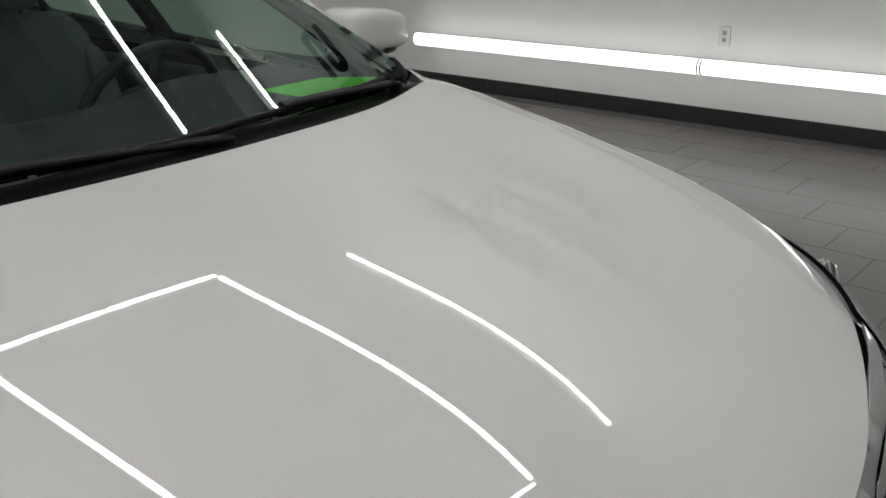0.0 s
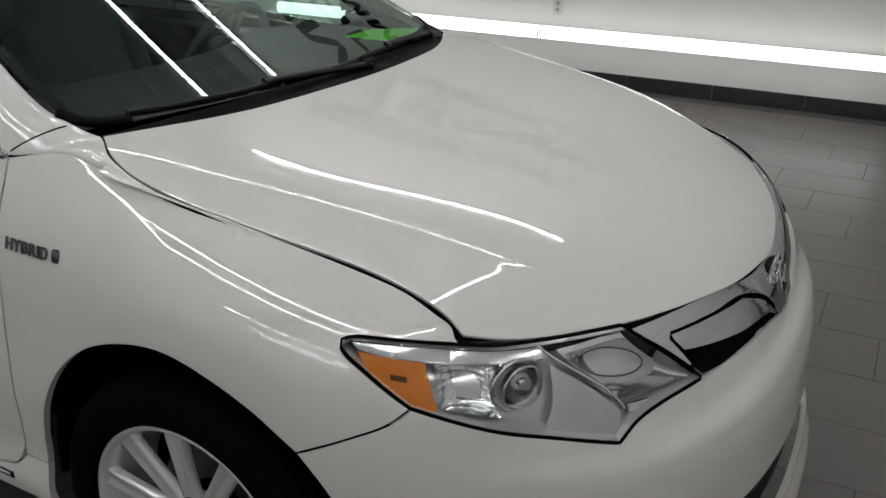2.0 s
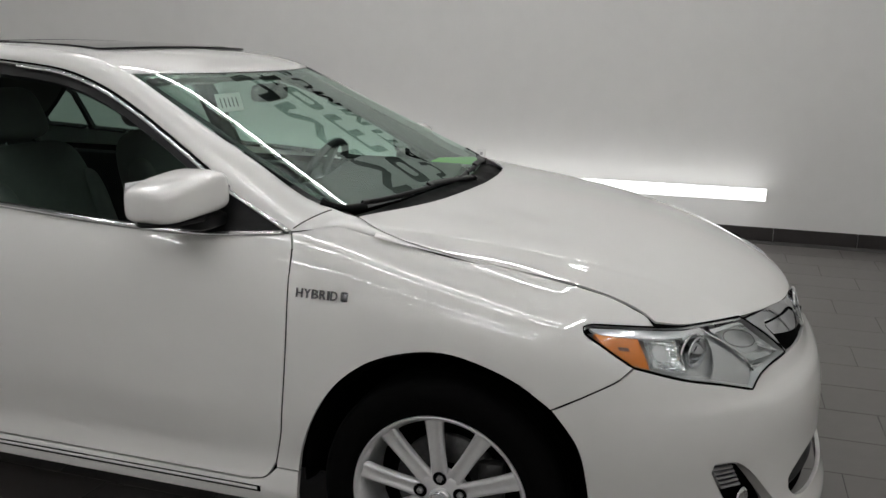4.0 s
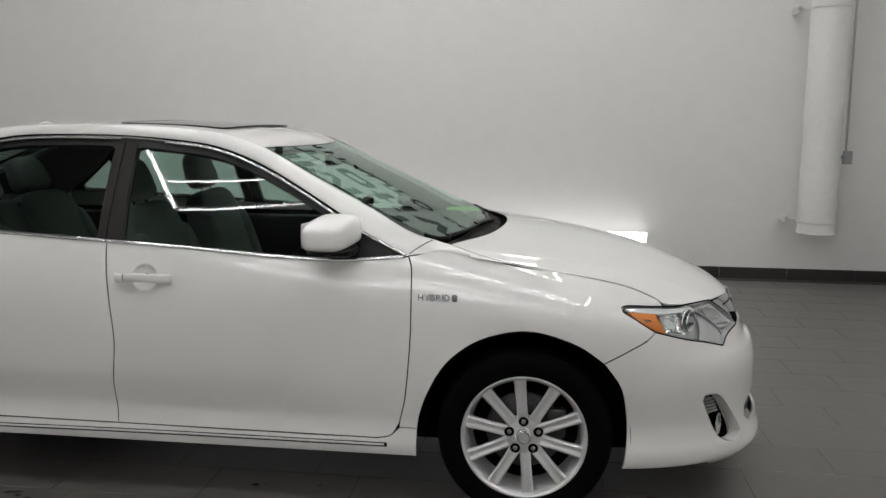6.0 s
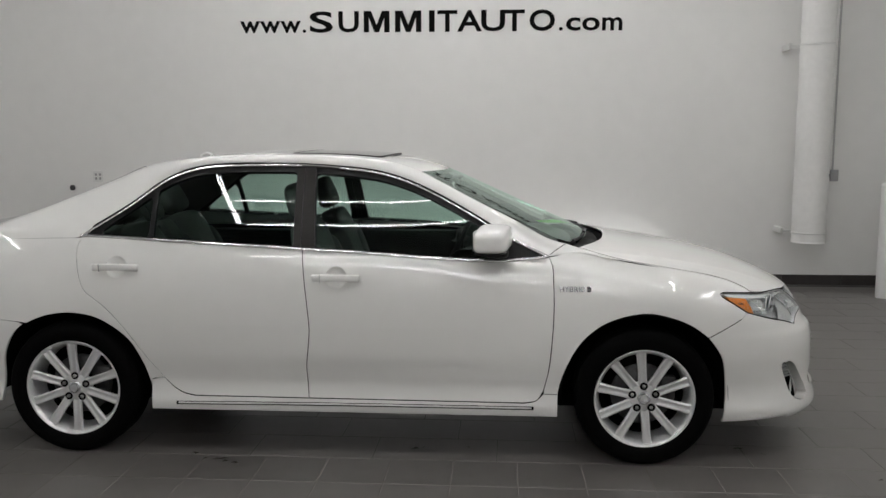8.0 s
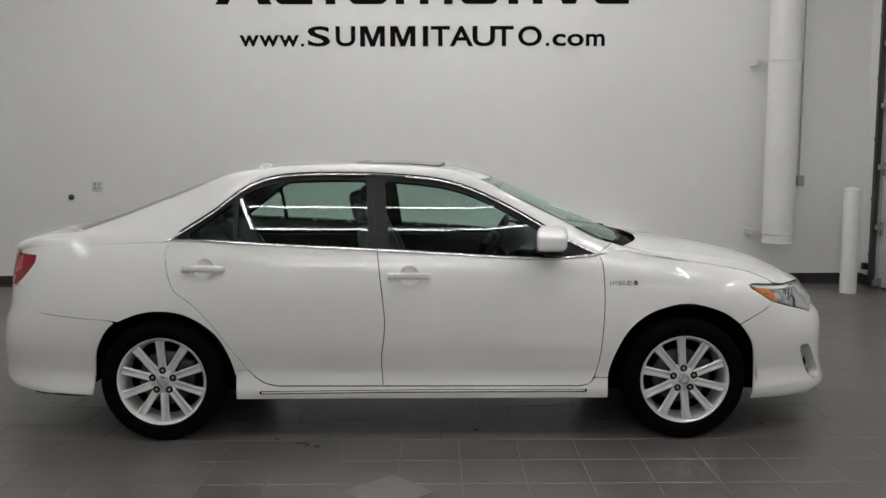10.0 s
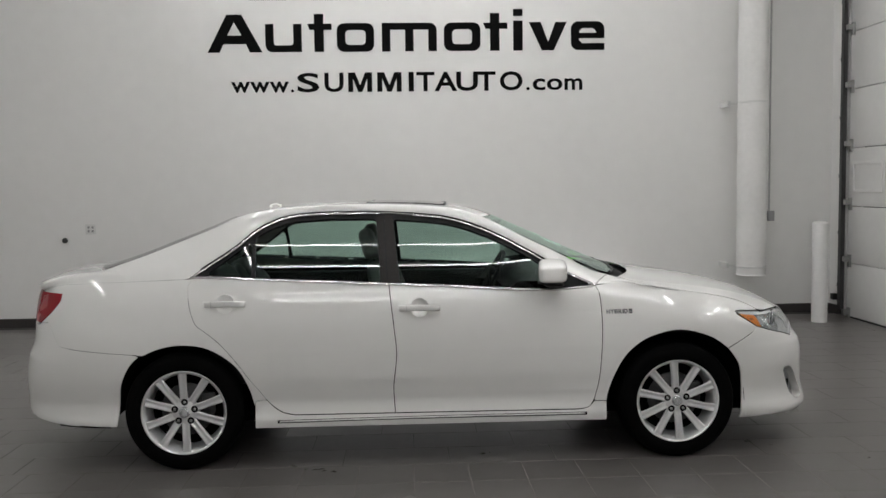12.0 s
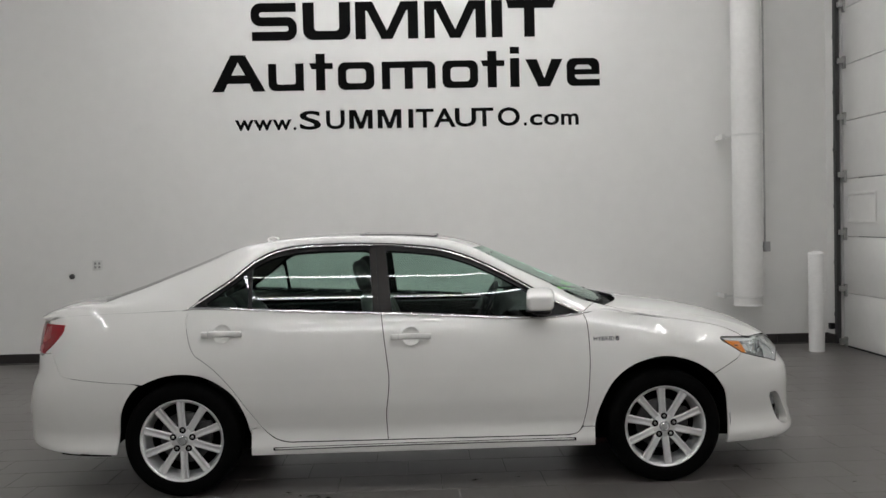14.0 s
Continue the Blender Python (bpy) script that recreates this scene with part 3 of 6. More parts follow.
# wall lettering
xs = [-3.254, -2.72, -2.649, -2.095, -2.037, -1.301, -1.226, -.505, -.436, -.308, -.265, .331]
z0, z1 = 3.70, 4.137
root = thing("wall_lettering", (-1.5, NORTH - 0.003, z0), "large black capital letters on the white wall", "lettering")
wide_letters("SUMMIT", [(xs[2 * i], xs[2 * i + 1], z0, z1) for i in range(6)], INK, (-0.022, NORTH - 0.003, 0.004), root)
xs = [-3.725, -3.103, -3.068, -2.655, -2.59, -2.313, -2.255, -1.83, -1.741, -1.111, -1.029, -.607, -.574, -.294, -.227, -.118, -.045, .396, .443, .835]
tops = [3.537, 3.43, 3.54, 3.435, 3.435, 3.435, 3.54, 3.585, 3.435, 3.44]
root = thing("wall_lettering", (-1.5, NORTH - 0.003, z0), "large bold black letters on the white wall", "lettering")
wide_letters("Automotive", [(xs[2 * i], xs[2 * i + 1], 3.112, tops[i]) for i in range(10)], INK, (-0.022, NORTH - 0.003, 0.004), root)
xs = [-3.471, -3.254, -3.254, -3.033, -3.033, -2.812, -2.793, -2.757, -2.718, -2.467, -2.408, -2.189, -2.137, -1.862, -1.803, -1.524, -1.442, -1.383, -1.353, -1.143,
      -1.146, -.882, -.892, -.641, -.651, -.436, -.387, -.122, -.079, -.039, -.006, .144, .16, .343, .367, .576]
tops = [2.78] * 3 + [2.69] + [2.876] * 10 + [2.695] + [2.79] * 3
root = thing("wall_lettering", (-1.5, NORTH - 0.003, z0), "small black web address lettering on the white wall", "lettering")
letters("www.SUMMITAUTO.com", [(xs[2 * i], xs[2 * i + 1], 2.655, tops[i]) for i in range(18)], INK, (-0.022, NORTH - 0.003, 0.004), root, bold=0.02)


def tube_light(a, b, back, mat=LIT, TUBE_R=0.024, deep=0.10):
    """An eight-foot batten: a lit round tube in a slim holder, end to end from a to b; back points to the surface."""
    a, b, back = Vector(a), Vector(b), Vector(back).normalized()
    root = thing("tube_light", (a + b) / 2, "lit white tube light on a slim holder", "tube light", "tube lights")
    bm = rod(bmesh.new(), a, b, TUBE_R, 20)
    part("tube", bm, mat, root, smooth=True)
    ax = (b - a).normalized()
    sidev = ax.cross(back)
    bm = box(bmesh.new(), (0.02, -0.03, TUBE_R * 0.8), ((b - a).length - 0.02, 0.03, deep), 0.004, 1)
    bmesh.ops.transform(bm, matrix=Matrix.Translation(a) @ Matrix((ax, sidev, back)).transposed().to_4x4(), verts=bm.verts)
    part("holder", bm, PLATE, root)
    for p, q in ((a, a + ax * 0.012), (b - ax * 0.012, b)):
        part("end_cap", rod(bmesh.new(), p, q, TUBE_R + 0.003, 20), PLATE, root, smooth=True)
    if back.z > 0.5:
        for k in (0.15, 0.85):
            p = a + (b - a) * k
            part("hanger", rod(bmesh.new(), p + Vector((0, 0, 0.09)), (p.x, p.y, HIGH), 0.004, 6), STEEL, root)
    return root


X0, X1, X2 = -3.885, -1.445, 0.98
CEIL_Z, G, SHIFT = 5.0, 0.004, 0.6
for xa, xb in ((X0, X1), (X1, X2)):
    tube_light((xa + G, NORTH - 0.14, 0.388), (xb - G, NORTH - 0.14, 0.388), (0, 1, 0), LIT_LOW, 0.048, 0.14)
    tube_light((xa + G, NORTH - 0.11, 5.32), (xb - G, NORTH - 0.11, 5.32), (0, 1, 0))
    tube_light((xa + G, SOUTH + 0.11, 5.32), (xb - G, SOUTH + 0.11, 5.32), (0, -1, 0))
    for y in (2.69, 0.47, -2.45, -3.24, -6.4, -8.64):
        dx = SHIFT if -4 < y < 0 else 0
        tube_light((xa + dx + G, y, CEIL_Z), (xb + dx - G, y, CEIL_Z), (0, 0, 1))
for x in (X0 - 0.05, X2 + 0.05):
    for y in (0.47, 1.58, -3.24, -2.025):
        d = 1.11 if y > 0 else 1.215
        dx = SHIFT if y < 0 else 0
        tube_light((x + dx, y + G, CEIL_Z), (x + dx, y + d - G, CEIL_Z), (0, 0, 1))
# unseen tubes added on the end walls to brighten the car's nose and tail
for wx, bk in ((EAST - 0.11, 1), (WEST + 0.11, -1)):
    for ya in (-5.3, -2.86):
        tube_light((wx, ya + G, 5.32), (wx, ya + 2.44 - G, 5.32), (bk, 0, 0))


def outlet(at, wide, label, gang=1):
    x, z = at
    root = thing("wall_outlet", (x, NORTH, z), label, "outlet", "wall outlets")
    part("cover_plate", box(bmesh.new(), (x - wide / 2, NORTH - 0.007, z - 0.058), (x + wide / 2, NORTH, z + 0.058), 0.003, 2), PLATE, root, smooth=True)
    for g in range(gang):
        cx = x + (g - (gang - 1) / 2) * 0.046
        for dz in (-0.022, 0.022):
            part("socket", box(bmesh.new(), (cx - 0.012, NORTH - 0.0095, z + dz - 0.013), (cx + 0.012, NORTH - 0.0065, z + dz + 0.013), 0.002, 1), GREY_BOX, root)


outlet((-1.375, 0.56), 0.075, "white single outlet plate on the wall above the tube light")
outlet((-5.14, 1.125), 0.118, "white double outlet plate on the wall", 2)
root = thing("wall_stop", (-5.435, NORTH, 1.0), "small dark round door stop on the wall", "door stop")
lathe("knob", [(0, 0.03), (0.022, 0.028), (0.03, 0.015), (0.03, 0.0)], DARK_STEEL, root, n=24, at=(-5.435, NORTH, 1.0))
lathe("collar", [(0.036, 0.006), (0.036, 0.0)], STEEL, root, n=24, at=(-5.435, NORTH, 1.0))

# wrapped duct pipe with brackets
PX, PY, PR = 2.42, 4.12, 0.165
root = thing("duct_pipe", (PX, PY, 0.48), "white wrapped vertical pipe held off the wall by brackets", "pipe")
zs = np.arange(0.50, HIGH, 0.02)
w = np.linspace(0, 2 * math.pi, 40, endpoint=False)
Z, W = np.meshgrid(zs, w, indexing="ij")
lap = 0.0035 * (((Z + 0.03 * np.sin(W + 0.7)) % 0.115) / 0.115)
R = PR - lap + 0.0016 * np.sin(Z * 9 + 2 * W) + 0.001 * np.sin(Z * 23 - 3 * W)
grid("wrapped_pipe", np.stack([PX + R * np.cos(W), PY + R * np.sin(W), Z], -1), WRAP, root, closed_v=True, flip=False, caps=True)
for z in (0.60, 2.46, 4.4):
    bm = bmesh.new()
    w = np.linspace(0, 2 * math.pi, 40, endpoint=False)
    P = np.stack([np.stack([PX + r * np.cos(w), PY + r * np.sin(w), z + h + 0 * w], -1) for r, h in ((PR - .006, -.011), (PR + .0015, -.011), (PR + .0015, .011), (PR - .006, .011))], 0)
    grid("strap", P, PLATE, root, closed_v=True, flip=False)
    part("bracket", box(box(bmesh.new(), (PX - PR - 0.07, PY + 0.13, z - 0.012), (PX - PR + 0.08, PY + 0.16, z + 0.012), 0.002, 1), (PX - PR - 0.07, PY + 0.13, z - 0.03), (PX - PR - 0.04, NORTH, z + 0.03), 0.002, 1), PLATE, root)
    part("bracket", box(bmesh.new(), (PX + PR - 0.02, PY + 0.02, z - 0.012), (PX + PR + 0.02, NORTH, z + 0.012), 0.002, 1), PLATE, root)

root = thing("conduit_box", (2.655, 4.14, 1.17), "grey electrical box with thin conduit beside the pipe", "electrical box")
part("switch_box", box(bmesh.new(), (2.615, 4.115, 1.115), (2.685, 4.165, 1.23), 0.004, 2), GREY_BOX, root, smooth=True)
part("mounting_arm", box(bmesh.new(), (2.635, 4.145, 1.155), (2.665, NORTH, 1.185), 0.002, 1), GREY_BOX, root)
part("conduit", rod(bmesh.new(), (2.638, 4.16, 1.23), (2.638, 4.16, HIGH), 0.010, 12), STEEL, root, smooth=True)

# bollard
bx, by = 3.052, 3.76
root = thing("bollard", (bx, by, 0), "white painted steel bollard with a domed cap by the door", "bollard")
prof = [(0.082, 0.0), (0.084, 0.01), (0.084, 1.075), (0.082, 1.085)]
w = np.linspace(0, 2 * math.pi, 40, endpoint=False)
grid("post", np.stack([np.stack([bx + r * np.cos(w), by + r * np.sin(w), z + 0 * w], -1) for r, z in prof], 0), BOLLARD, root, closed_v=True, flip=False)
prof = [(0.086, 1.077), (0.087, 1.09), (0.078, 1.107), (0.052, 1.119), (0.001, 1.125)]
grid("cap", np.stack([np.stack([bx + r * np.cos(w), by + r * np.sin(w), z + 0 * w], -1) for r, z in prof], 0), BOLLARD, root, closed_v=True, flip=False)

# sectional overhead door with its track
root = tagged(thing("overhead_door", (EAST, 2.0, 0), "white sectional overhead door with embossed windows, closed", "garage door"), kind="structure")
zj = [0.012, 0.62, 1.27, 1.93, 2.59, 3.23, 3.87, 4.2]
for i, (za, zb) in enumerate(zip(zj, zj[1:])):
    sec = part("door_panel", box(bmesh.new(), (EAST + 0.005, DOOR_Y0 + 0.02, za + 0.004), (EAST + 0.05, DOOR_Y1 - 0.03, zb - 0.004), 0.004, 2), DOOR_PAINT, root, smooth=True)
    if i == 2:
        for k in range(3):
            y1 = 3.99 - k * 1.25
            y0 = y1 - 0.62
            bm = bmesh.new()
            for lo, hi in (((y0, 1.43), (y1, 1.46)), ((y0, 1.74), (y1, 1.77)), ((y0, 1.46), (y0 + 0.03, 1.74)), ((y1 - 0.03, 1.46), (y1, 1.74))):
                box(bm, (EAST - 0.008, lo[0], lo[1]), (EAST + 0.006, hi[0], hi[1]), 0.003, 1)
            part("panel_frame", bm, DOOR_PAINT, sec)
part("bottom_seal", box(bmesh.new(), (EAST + 0.002, DOOR_Y0 + 0.02, 0.0), (EAST + 0.05, DOOR_Y1 - 0.03, 0.014), 0.002, 1), BLACK, root)
root = thing("door_track", (EAST, 4.13, 0), "galvanised vertical door track with rollers and hinges", "door track")
part("angle_plate", box(bmesh.new(), (EAST - 0.055, 4.165, 0.01), (EAST - 0.002, 4.172, DOOR_Z), 0.001, 1), STEEL, root)
part("track", box(box(bmesh.new(), (EAST - 0.075, 4.10, 0.03), (EAST - 0.071, 4.165, DOOR_Z), 0.001, 1), (EAST - 0.075, 4.10, 0.03), (EAST - 0.03, 4.104, DOOR_Z), 0.001, 1), DARK_STEEL, root)
part("track_back", box(bmesh.new(), (EAST - 0.03, 4.10, 0.03), (EAST - 0.026, 4.165, DOOR_Z), 0.001, 1), STEEL, root)
for z in zj[:-1]:
    bm = rod(bmesh.new(), (EAST - 0.052, 4.06, z + 0.05), (EAST - 0.052, 4.16, z + 0.05), 0.010, 10)
    part("roller", rod(bm, (EAST - 0.052, 4.115, z + 0.05), (EAST - 0.052, 4.135, z + 0.05), 0.024, 14), DARK_STEEL, root, smooth=True)
    part("hinge", box(box(bmesh.new(), (EAST - 0.07, 4.02, z + 0.02), (EAST + 0.006, 4.075, z + 0.08), 0.003, 1), (EAST - 0.02, 4.01, z - 0.04), (EAST + 0.006, 4.06, z + 0.1), 0.002, 1), STEEL, root)
    part("track_clip", box(bmesh.new(), (EAST - 0.07, 4.14, z + 0.33), (EAST - 0.03, 4.19, z + 0.37), 0.002, 1), BLACK, root)
root = thing("door_sensor", (EAST - 0.03, 4.32, 0.2), "small black door sensor on the wall", "sensor")
part("sensor_body", box(bmesh.new(), (EAST - 0.06, 4.29, 0.17), (EAST, 4.36, 0.24), 0.004, 2), BLACK, root, smooth=True)

# ---- floor ----
root = tagged(thing("floor", (0, 0, 0), "grey porcelain tile floor with dark grout joints", "floor"), kind="structure")
part("grout_bed", box(bmesh.new(), (WEST - 0.2, SOUTH - 0.2, -0.15), (EAST + 0.2, NORTH + 0.2, -0.0015)), GROUT, root)
ROW = 0.308


def tile_spots():
    for r in range(-1, 50):
        y1 = 3.74 + ROW - ROW * r
        y0 = y1 - ROW
        small = y1 < -0.85
        pitch = 0.3035 if small else 0.607
        shift = 0.01 if small else (0.115 + 0.2025 * (r - 1)) % 0.607
        k0 = int((WEST - shift) / pitch) - 1
        for k in range(k0, int((EAST - shift) / pitch) + 1):
            x0, x1 = shift + k * pitch, shift + (k + 1) * pitch
            a, b, c, d = max(x0, WEST), min(x1, EAST), max(y0, SOUTH), min(y1, NORTH)
            if b - a > 0.02 and d - c > 0.02:
                yield a, b, c, d, small


def tile_mesh(wide, deep):
    bm = bmesh.new()
    g = 0.0016
    lo = [bm.verts.new((sx * (wide / 2 - g), sy * (deep / 2 - g), -0.006)) for sx, sy in ((-1, -1), (1, -1), (1, 1), (-1, 1))]
    hi = [bm.verts.new((sx * (wide / 2 - g), sy * (deep / 2 - g), -0.001)) for sx, sy in ((-1, -1), (1, -1), (1, 1), (-1, 1))]
    top = [bm.verts.new((sx * (wide / 2 - g - 0.0012), sy * (deep / 2 - g - 0.0012), 0)) for sx, sy in ((-1, -1), (1, -1), (1, 1), (-1, 1))]
    for a, b in ((lo, hi), (hi, top)):
        for i in range(4):
            bm.faces.new((a[i], a[(i + 1) % 4], b[(i + 1) % 4], b[i]))
    bm.faces.new(top)
    return bm


shared, rest, rest_small = {}, bmesh.new(), bmesh.new()
small_edge = SOUTH
count = 0
for a, b, c, d, small in tile_spots():
    small_edge = max(small_edge, d) if small else small_edge
    full = abs((b - a) - (0.3035 if small else 0.607)) < 1e-4 and abs((d - c) - ROW) < 1e-4
    close = full and ((small and -2.4 < c < -0.8 and -3.4 < a < 0.6) or (not small and (c > 2.1 and -1.6 < a < 2.2 or -0.9 < c < 0.0 and -2.6 < a < 0.6)))
    if close and count < 298:
        if small not in shared:
            bm = tile_mesh(b - a, d - c)
            me = bpy.data.meshes.new("floor_tile")
            bm.to_mesh(me)
            bm.free()
            me.materials.append(SMALL_TILE if small else TILE)
            shared[small] = me
        ob = link("floor_tile", shared[small], None, root)
        ob.location = ((a + b) / 2, (c + d) / 2, random.uniform(-0.0004, 0))
        count += 1
    else:
        tm = tile_mesh(b - a, d - c)
        off = Vector(((a + b) / 2, (c + d) / 2, 0))
        into = rest_small if small else rest
        ids = {v: into.verts.new(v.co + off) for v in tm.verts}
        for f in tm.faces:
            into.faces.new([ids[v] for v in f.verts])
        tm.free()
tagged(part("floor_tiles", rest, TILE, root), "further grey floor tiles", kind="stuff")
tagged(part("floor_tiles", rest_small, SMALL_TILE, root), "further small dark grey floor tiles", kind="stuff")
block("grout_bed", (WEST, SOUTH, -0.012), (EAST, small_edge, -0.0011), LIGHT_GROUT, root, "light joints between the small tiles", bevel=0)

# access plate let into the floor, and bits of dry debris
root = thing("floor_plate", (-1.54, -1.59, 0), "square grey access plate set diagonally in the floor", "floor plate")
bm = box(bmesh.new(), (-0.145, -0.145, 0.0), (0.145, 0.145, 0.003), 0.001, 1, pose(-1.54, -1.59, 0, 0, 0, 42))
part("plate", bm, PLATE_GREY, root)
for x, y, s in ((-2.06, -0.93, 0.05), (-1.98, -0.97, 0.035), (-2.16, -0.86, 0.03), (-1.08, -0.72, 0.03), (-0.84, -0.70, 0.016), (0.52, -0.62, 0.03), (0.62, -0.70, 0.02), (1.05, -1.0, 0.02)):
    bm = bmesh.new()
    for k in range(3):
        w = random.uniform(0, 6.28)
        p = Vector((x + random.uniform(-s, s), y + random.uniform(-s, s) * 0.4, 0))
        q = Vector((math.cos(w), math.sin(w) * 0.5, 0)) * s * 0.6
        n = Vector((-q.y, q.x, 0)) * 0.35
        vs = [bm.verts.new(p - q), bm.verts.new(p + n + Vector((0, 0, 0.006))), bm.verts.new(p + q), bm.verts.new(p - n + Vector((0, 0, 0.003)))]
        bm.faces.new(vs)
    bmesh.ops.solidify(bm, geom=bm.faces[:], thickness=0.001)
    lowest = min(v.co.z for v in bm.verts)
    bmesh.ops.translate(bm, vec=(0, 0, 0.0005 - lowest), verts=bm.verts)
    tagged(part("debris", bm, DEBRIS), "small dark dry leaf scrap on the floor", "debris", "floor scraps")

# ---- car ----
car = thing("car", (-1.39, 0, 0), "white four-door hybrid sedan parked on the tiled floor", "car")
SIDES = ((-1, "right"), (1, "left"))
ARC = 0.015  # metres along the nose for one degree


def side_f(x, z):
    return np.stack([x, side_y(x, z), z + 0 * x], -1)


def front_f(s, z):
    return front(s / ARC, z)


def rear_f(s, z):
    return rear(s / ARC, z)


def hood_f(x, y):
    return np.stack([x, y, hood_z(x, y)], -1)


def screen_f(x, y):
    return np.stack([x, y, screen_z(x, y)], -1)


def turned(pts):
    return [(q * ARC, z) for q, z in pts]


def nose_angle(x, z):
    return float(np.degrees(np.arccos(np.clip((x - FX) / nose(z), 0, 1) ** (FN / 2))))


def nose_xz(q, z):
    p = front(q, z)
    return (float(p[0]), float(z))


def seam_run(x0, x1, n=9):
    return [(x, float(top_of(x)[0])) for x in np.linspace(x0, x1, n)]


def edge_z(x, y):
    """Height at which the body side is y wide at x."""
    zs_ = np.linspace(.76, .90, 400)
    return float(zs_[np.abs(side_y(x, zs_) - y).argmin()])


# hood
hood_side = [(-.30, -.69), (-.235, -.733), (-.16, -.757), (-.06, -.7645), (.03, -.761), (.2, -.745), (.33, -.729), (.42, -.7225), (.47, -.7245), (.505, -.735)]
hood_front = [(.505, -.735), (.554, -.699), (.600, -.655), (.658, -.587), (.705, -.523), (.748, -.440), (.786, -.348), (.824, -.234), (.848, -.101), (.856, 0)]
hood_rear = [(-.30, -.69), (-.20, -.48), (-.157, -.33), (-.125, 0)]
flip_y = lambda pts: [(x, -y) for x, y in pts]
hood_ring = outline(hood_side, hood_front + flip_y(hood_front)[::-1][1:], flip_y(hood_side)[::-1], flip_y(hood_rear) + hood_rear[::-1][1:])
sheet("hood", hood_ring, hood_f, PAINT, car, step=0.008, thick=0.006, gap=0.0008, round_edge=0.06)
# black strip under each hood edge gives the open joint its shade
for s_ in (-1, 1):
    line = smooth_line(hood_side, 60)
    sweep("hood_gap", np.stack([line[:, 0], s_ * (-line[:, 1] + .0015), hood_z(line[:, 0], line[:, 1]) - .007], -1), [(-.005, -.002), (-.005, .0005), (.005, .0005), (.005, -.002)], VOID, car, "black strip standing in for the shaded joint beside the hood", ups=np.tile((0, 0, 1.0), (60, 1)))

lamp_top = [(73.9, .825), (72.5, .829), (66.2, .824), (59.3, .816), (53.6, .812), (47.3, .8115), (40, .809), (34.1, .805)]
lamp_in = [(34.1, .805), (30.0, .758), (25.2, .695)]
lamp_foot = [(25.2, .695), (32.8, .690), (37.5, .676), (41.1, .649)]
lamp_low = [(41.1, .649), (49.2, .679), (56.6, .700), (63.3, .725), (66.4, .737)]
lamp_out = [(66.4, .737), (70.9, .782), (74.1, .816), (73.9, .825)]
LAMP = [lamp_top, lamp_in, lamp_foot, lamp_low, lamp_out]
lamp_ring = outline(*[turned(r) for r in LAMP])
door_cut = [(-.452, float(top_of(-.452)[0])), (-.437, .945), (-.432, .864), (-.430, .736), (-.436, .608), (-.452, .447), (-.474, .351)]
front_arch = [(.284, .625), (.202, .682), (.105, .719), (.008, .735), (-.089, .721), (-.202, .676), (-.299, .592), (-.363, .481), (-.396, .386), (-.405, .335)]
fender_ring = outline(
    [(-.474, .335), *door_cut[::-1]], seam_run(-.452, -.30, 6), seam_run(-.30, .40, 12) + [(x, edge_z(x, y)) for x, y in ((.455, .7275), (.485, .730))] + [nose_xz(59.3, .816)],
    [nose_xz(*p) for p in lamp_top[3::-1]], [nose_xz(*p) for p in lamp_out[::-1]],
    [nose_xz(66.4, .737), (.44, .710), (.38, .676), (.284, .625)], front_arch, [(-.405, .335), (-.474, .335)])
B_line = [(-1.628, 1.015), (-1.615, .891), (-1.601, .765), (-1.591, .639), (-1.599, .544), (-1.610, .449), (-1.604, .296)]
rear_cut = [(-2.724, 1.068), (-2.743, 1.025), (-2.739, .963), (-2.72, .878), (-2.692, .815), (-2.641, .774), (-2.581, .725), (-2.504, .639), (-2.424, .527), (-2.358, .437), (-2.32, .385), (-2.274, .34), (-2.229, .313), (-2.167, .298)]
belt_run = lambda a, b, n=12: [(x, float(belt_z(x))) for x in np.linspace(a, b, n)]
front_door_ring = outline(belt_run(-.452, -1.628), B_line, [(-1.604, .296), (-.56, .292)], [(-.56, .292), (-.505, .305), (-.474, .351)], door_cut[::-1])
rear_door_ring = outline(B_line[::-1], belt_run(-1.628, -2.724), rear_cut, [(-2.167, .298), (-1.604, .296)])
rear_arch = [(-2.386, .347), (-2.414, .457), (-2.466, .562), (-2.541, .633), (-2.646, .689), (-2.768, .707), (-2.875, .695), (-2.95, .669), (-2.985, .652)]
quarter_ring = outline([(-2.724, 1.062), (-3.0, 1.055), (-3.3, 1.045), (-3.5, 1.028), (-3.61, 1.0)], [(-3.61, 1.0), (-3.62, .987), (-3.47, .98)], [(-3.47, .98), (-3.475, .95), (-3.53, .885), (-3.62, .815)],
                       [(-3.62, .815), (-3.545, .825)], [(-3.545, .825), (-3.475, .703)], [(-3.475, .703), (-3.41, .692), (-3.2, .673), (-3.01, .657), (-2.985, .652)], rear_arch[::-1],
                       [(-2.386, .347), (-2.385, .375), (-2.32, .385)], rear_cut[::-1][3:])
rocker_ring = outline([(-2.386, .225), (-.406, .225)], [(-.406, .225), (-.405, .335)], [(-.405, .335), (-.474, .335)], [(-.474, .335), (-.51, .303), (-.56, .291)],
                      [(-.56, .291), (-2.167, .297)], [(-2.167, .297), (-2.229, .312), (-2.274, .339), (-2.32, .385)], [(-2.32, .385), (-2.385, .375)], [(-2.385, .375), (-2.386, .225)])
disc = lambda c, r=.05: np.array([(c[0] + r * math.cos(a), c[1] + r * math.sin(a)) for a in np.linspace(0, 2 * math.pi, 60, endpoint=False)])
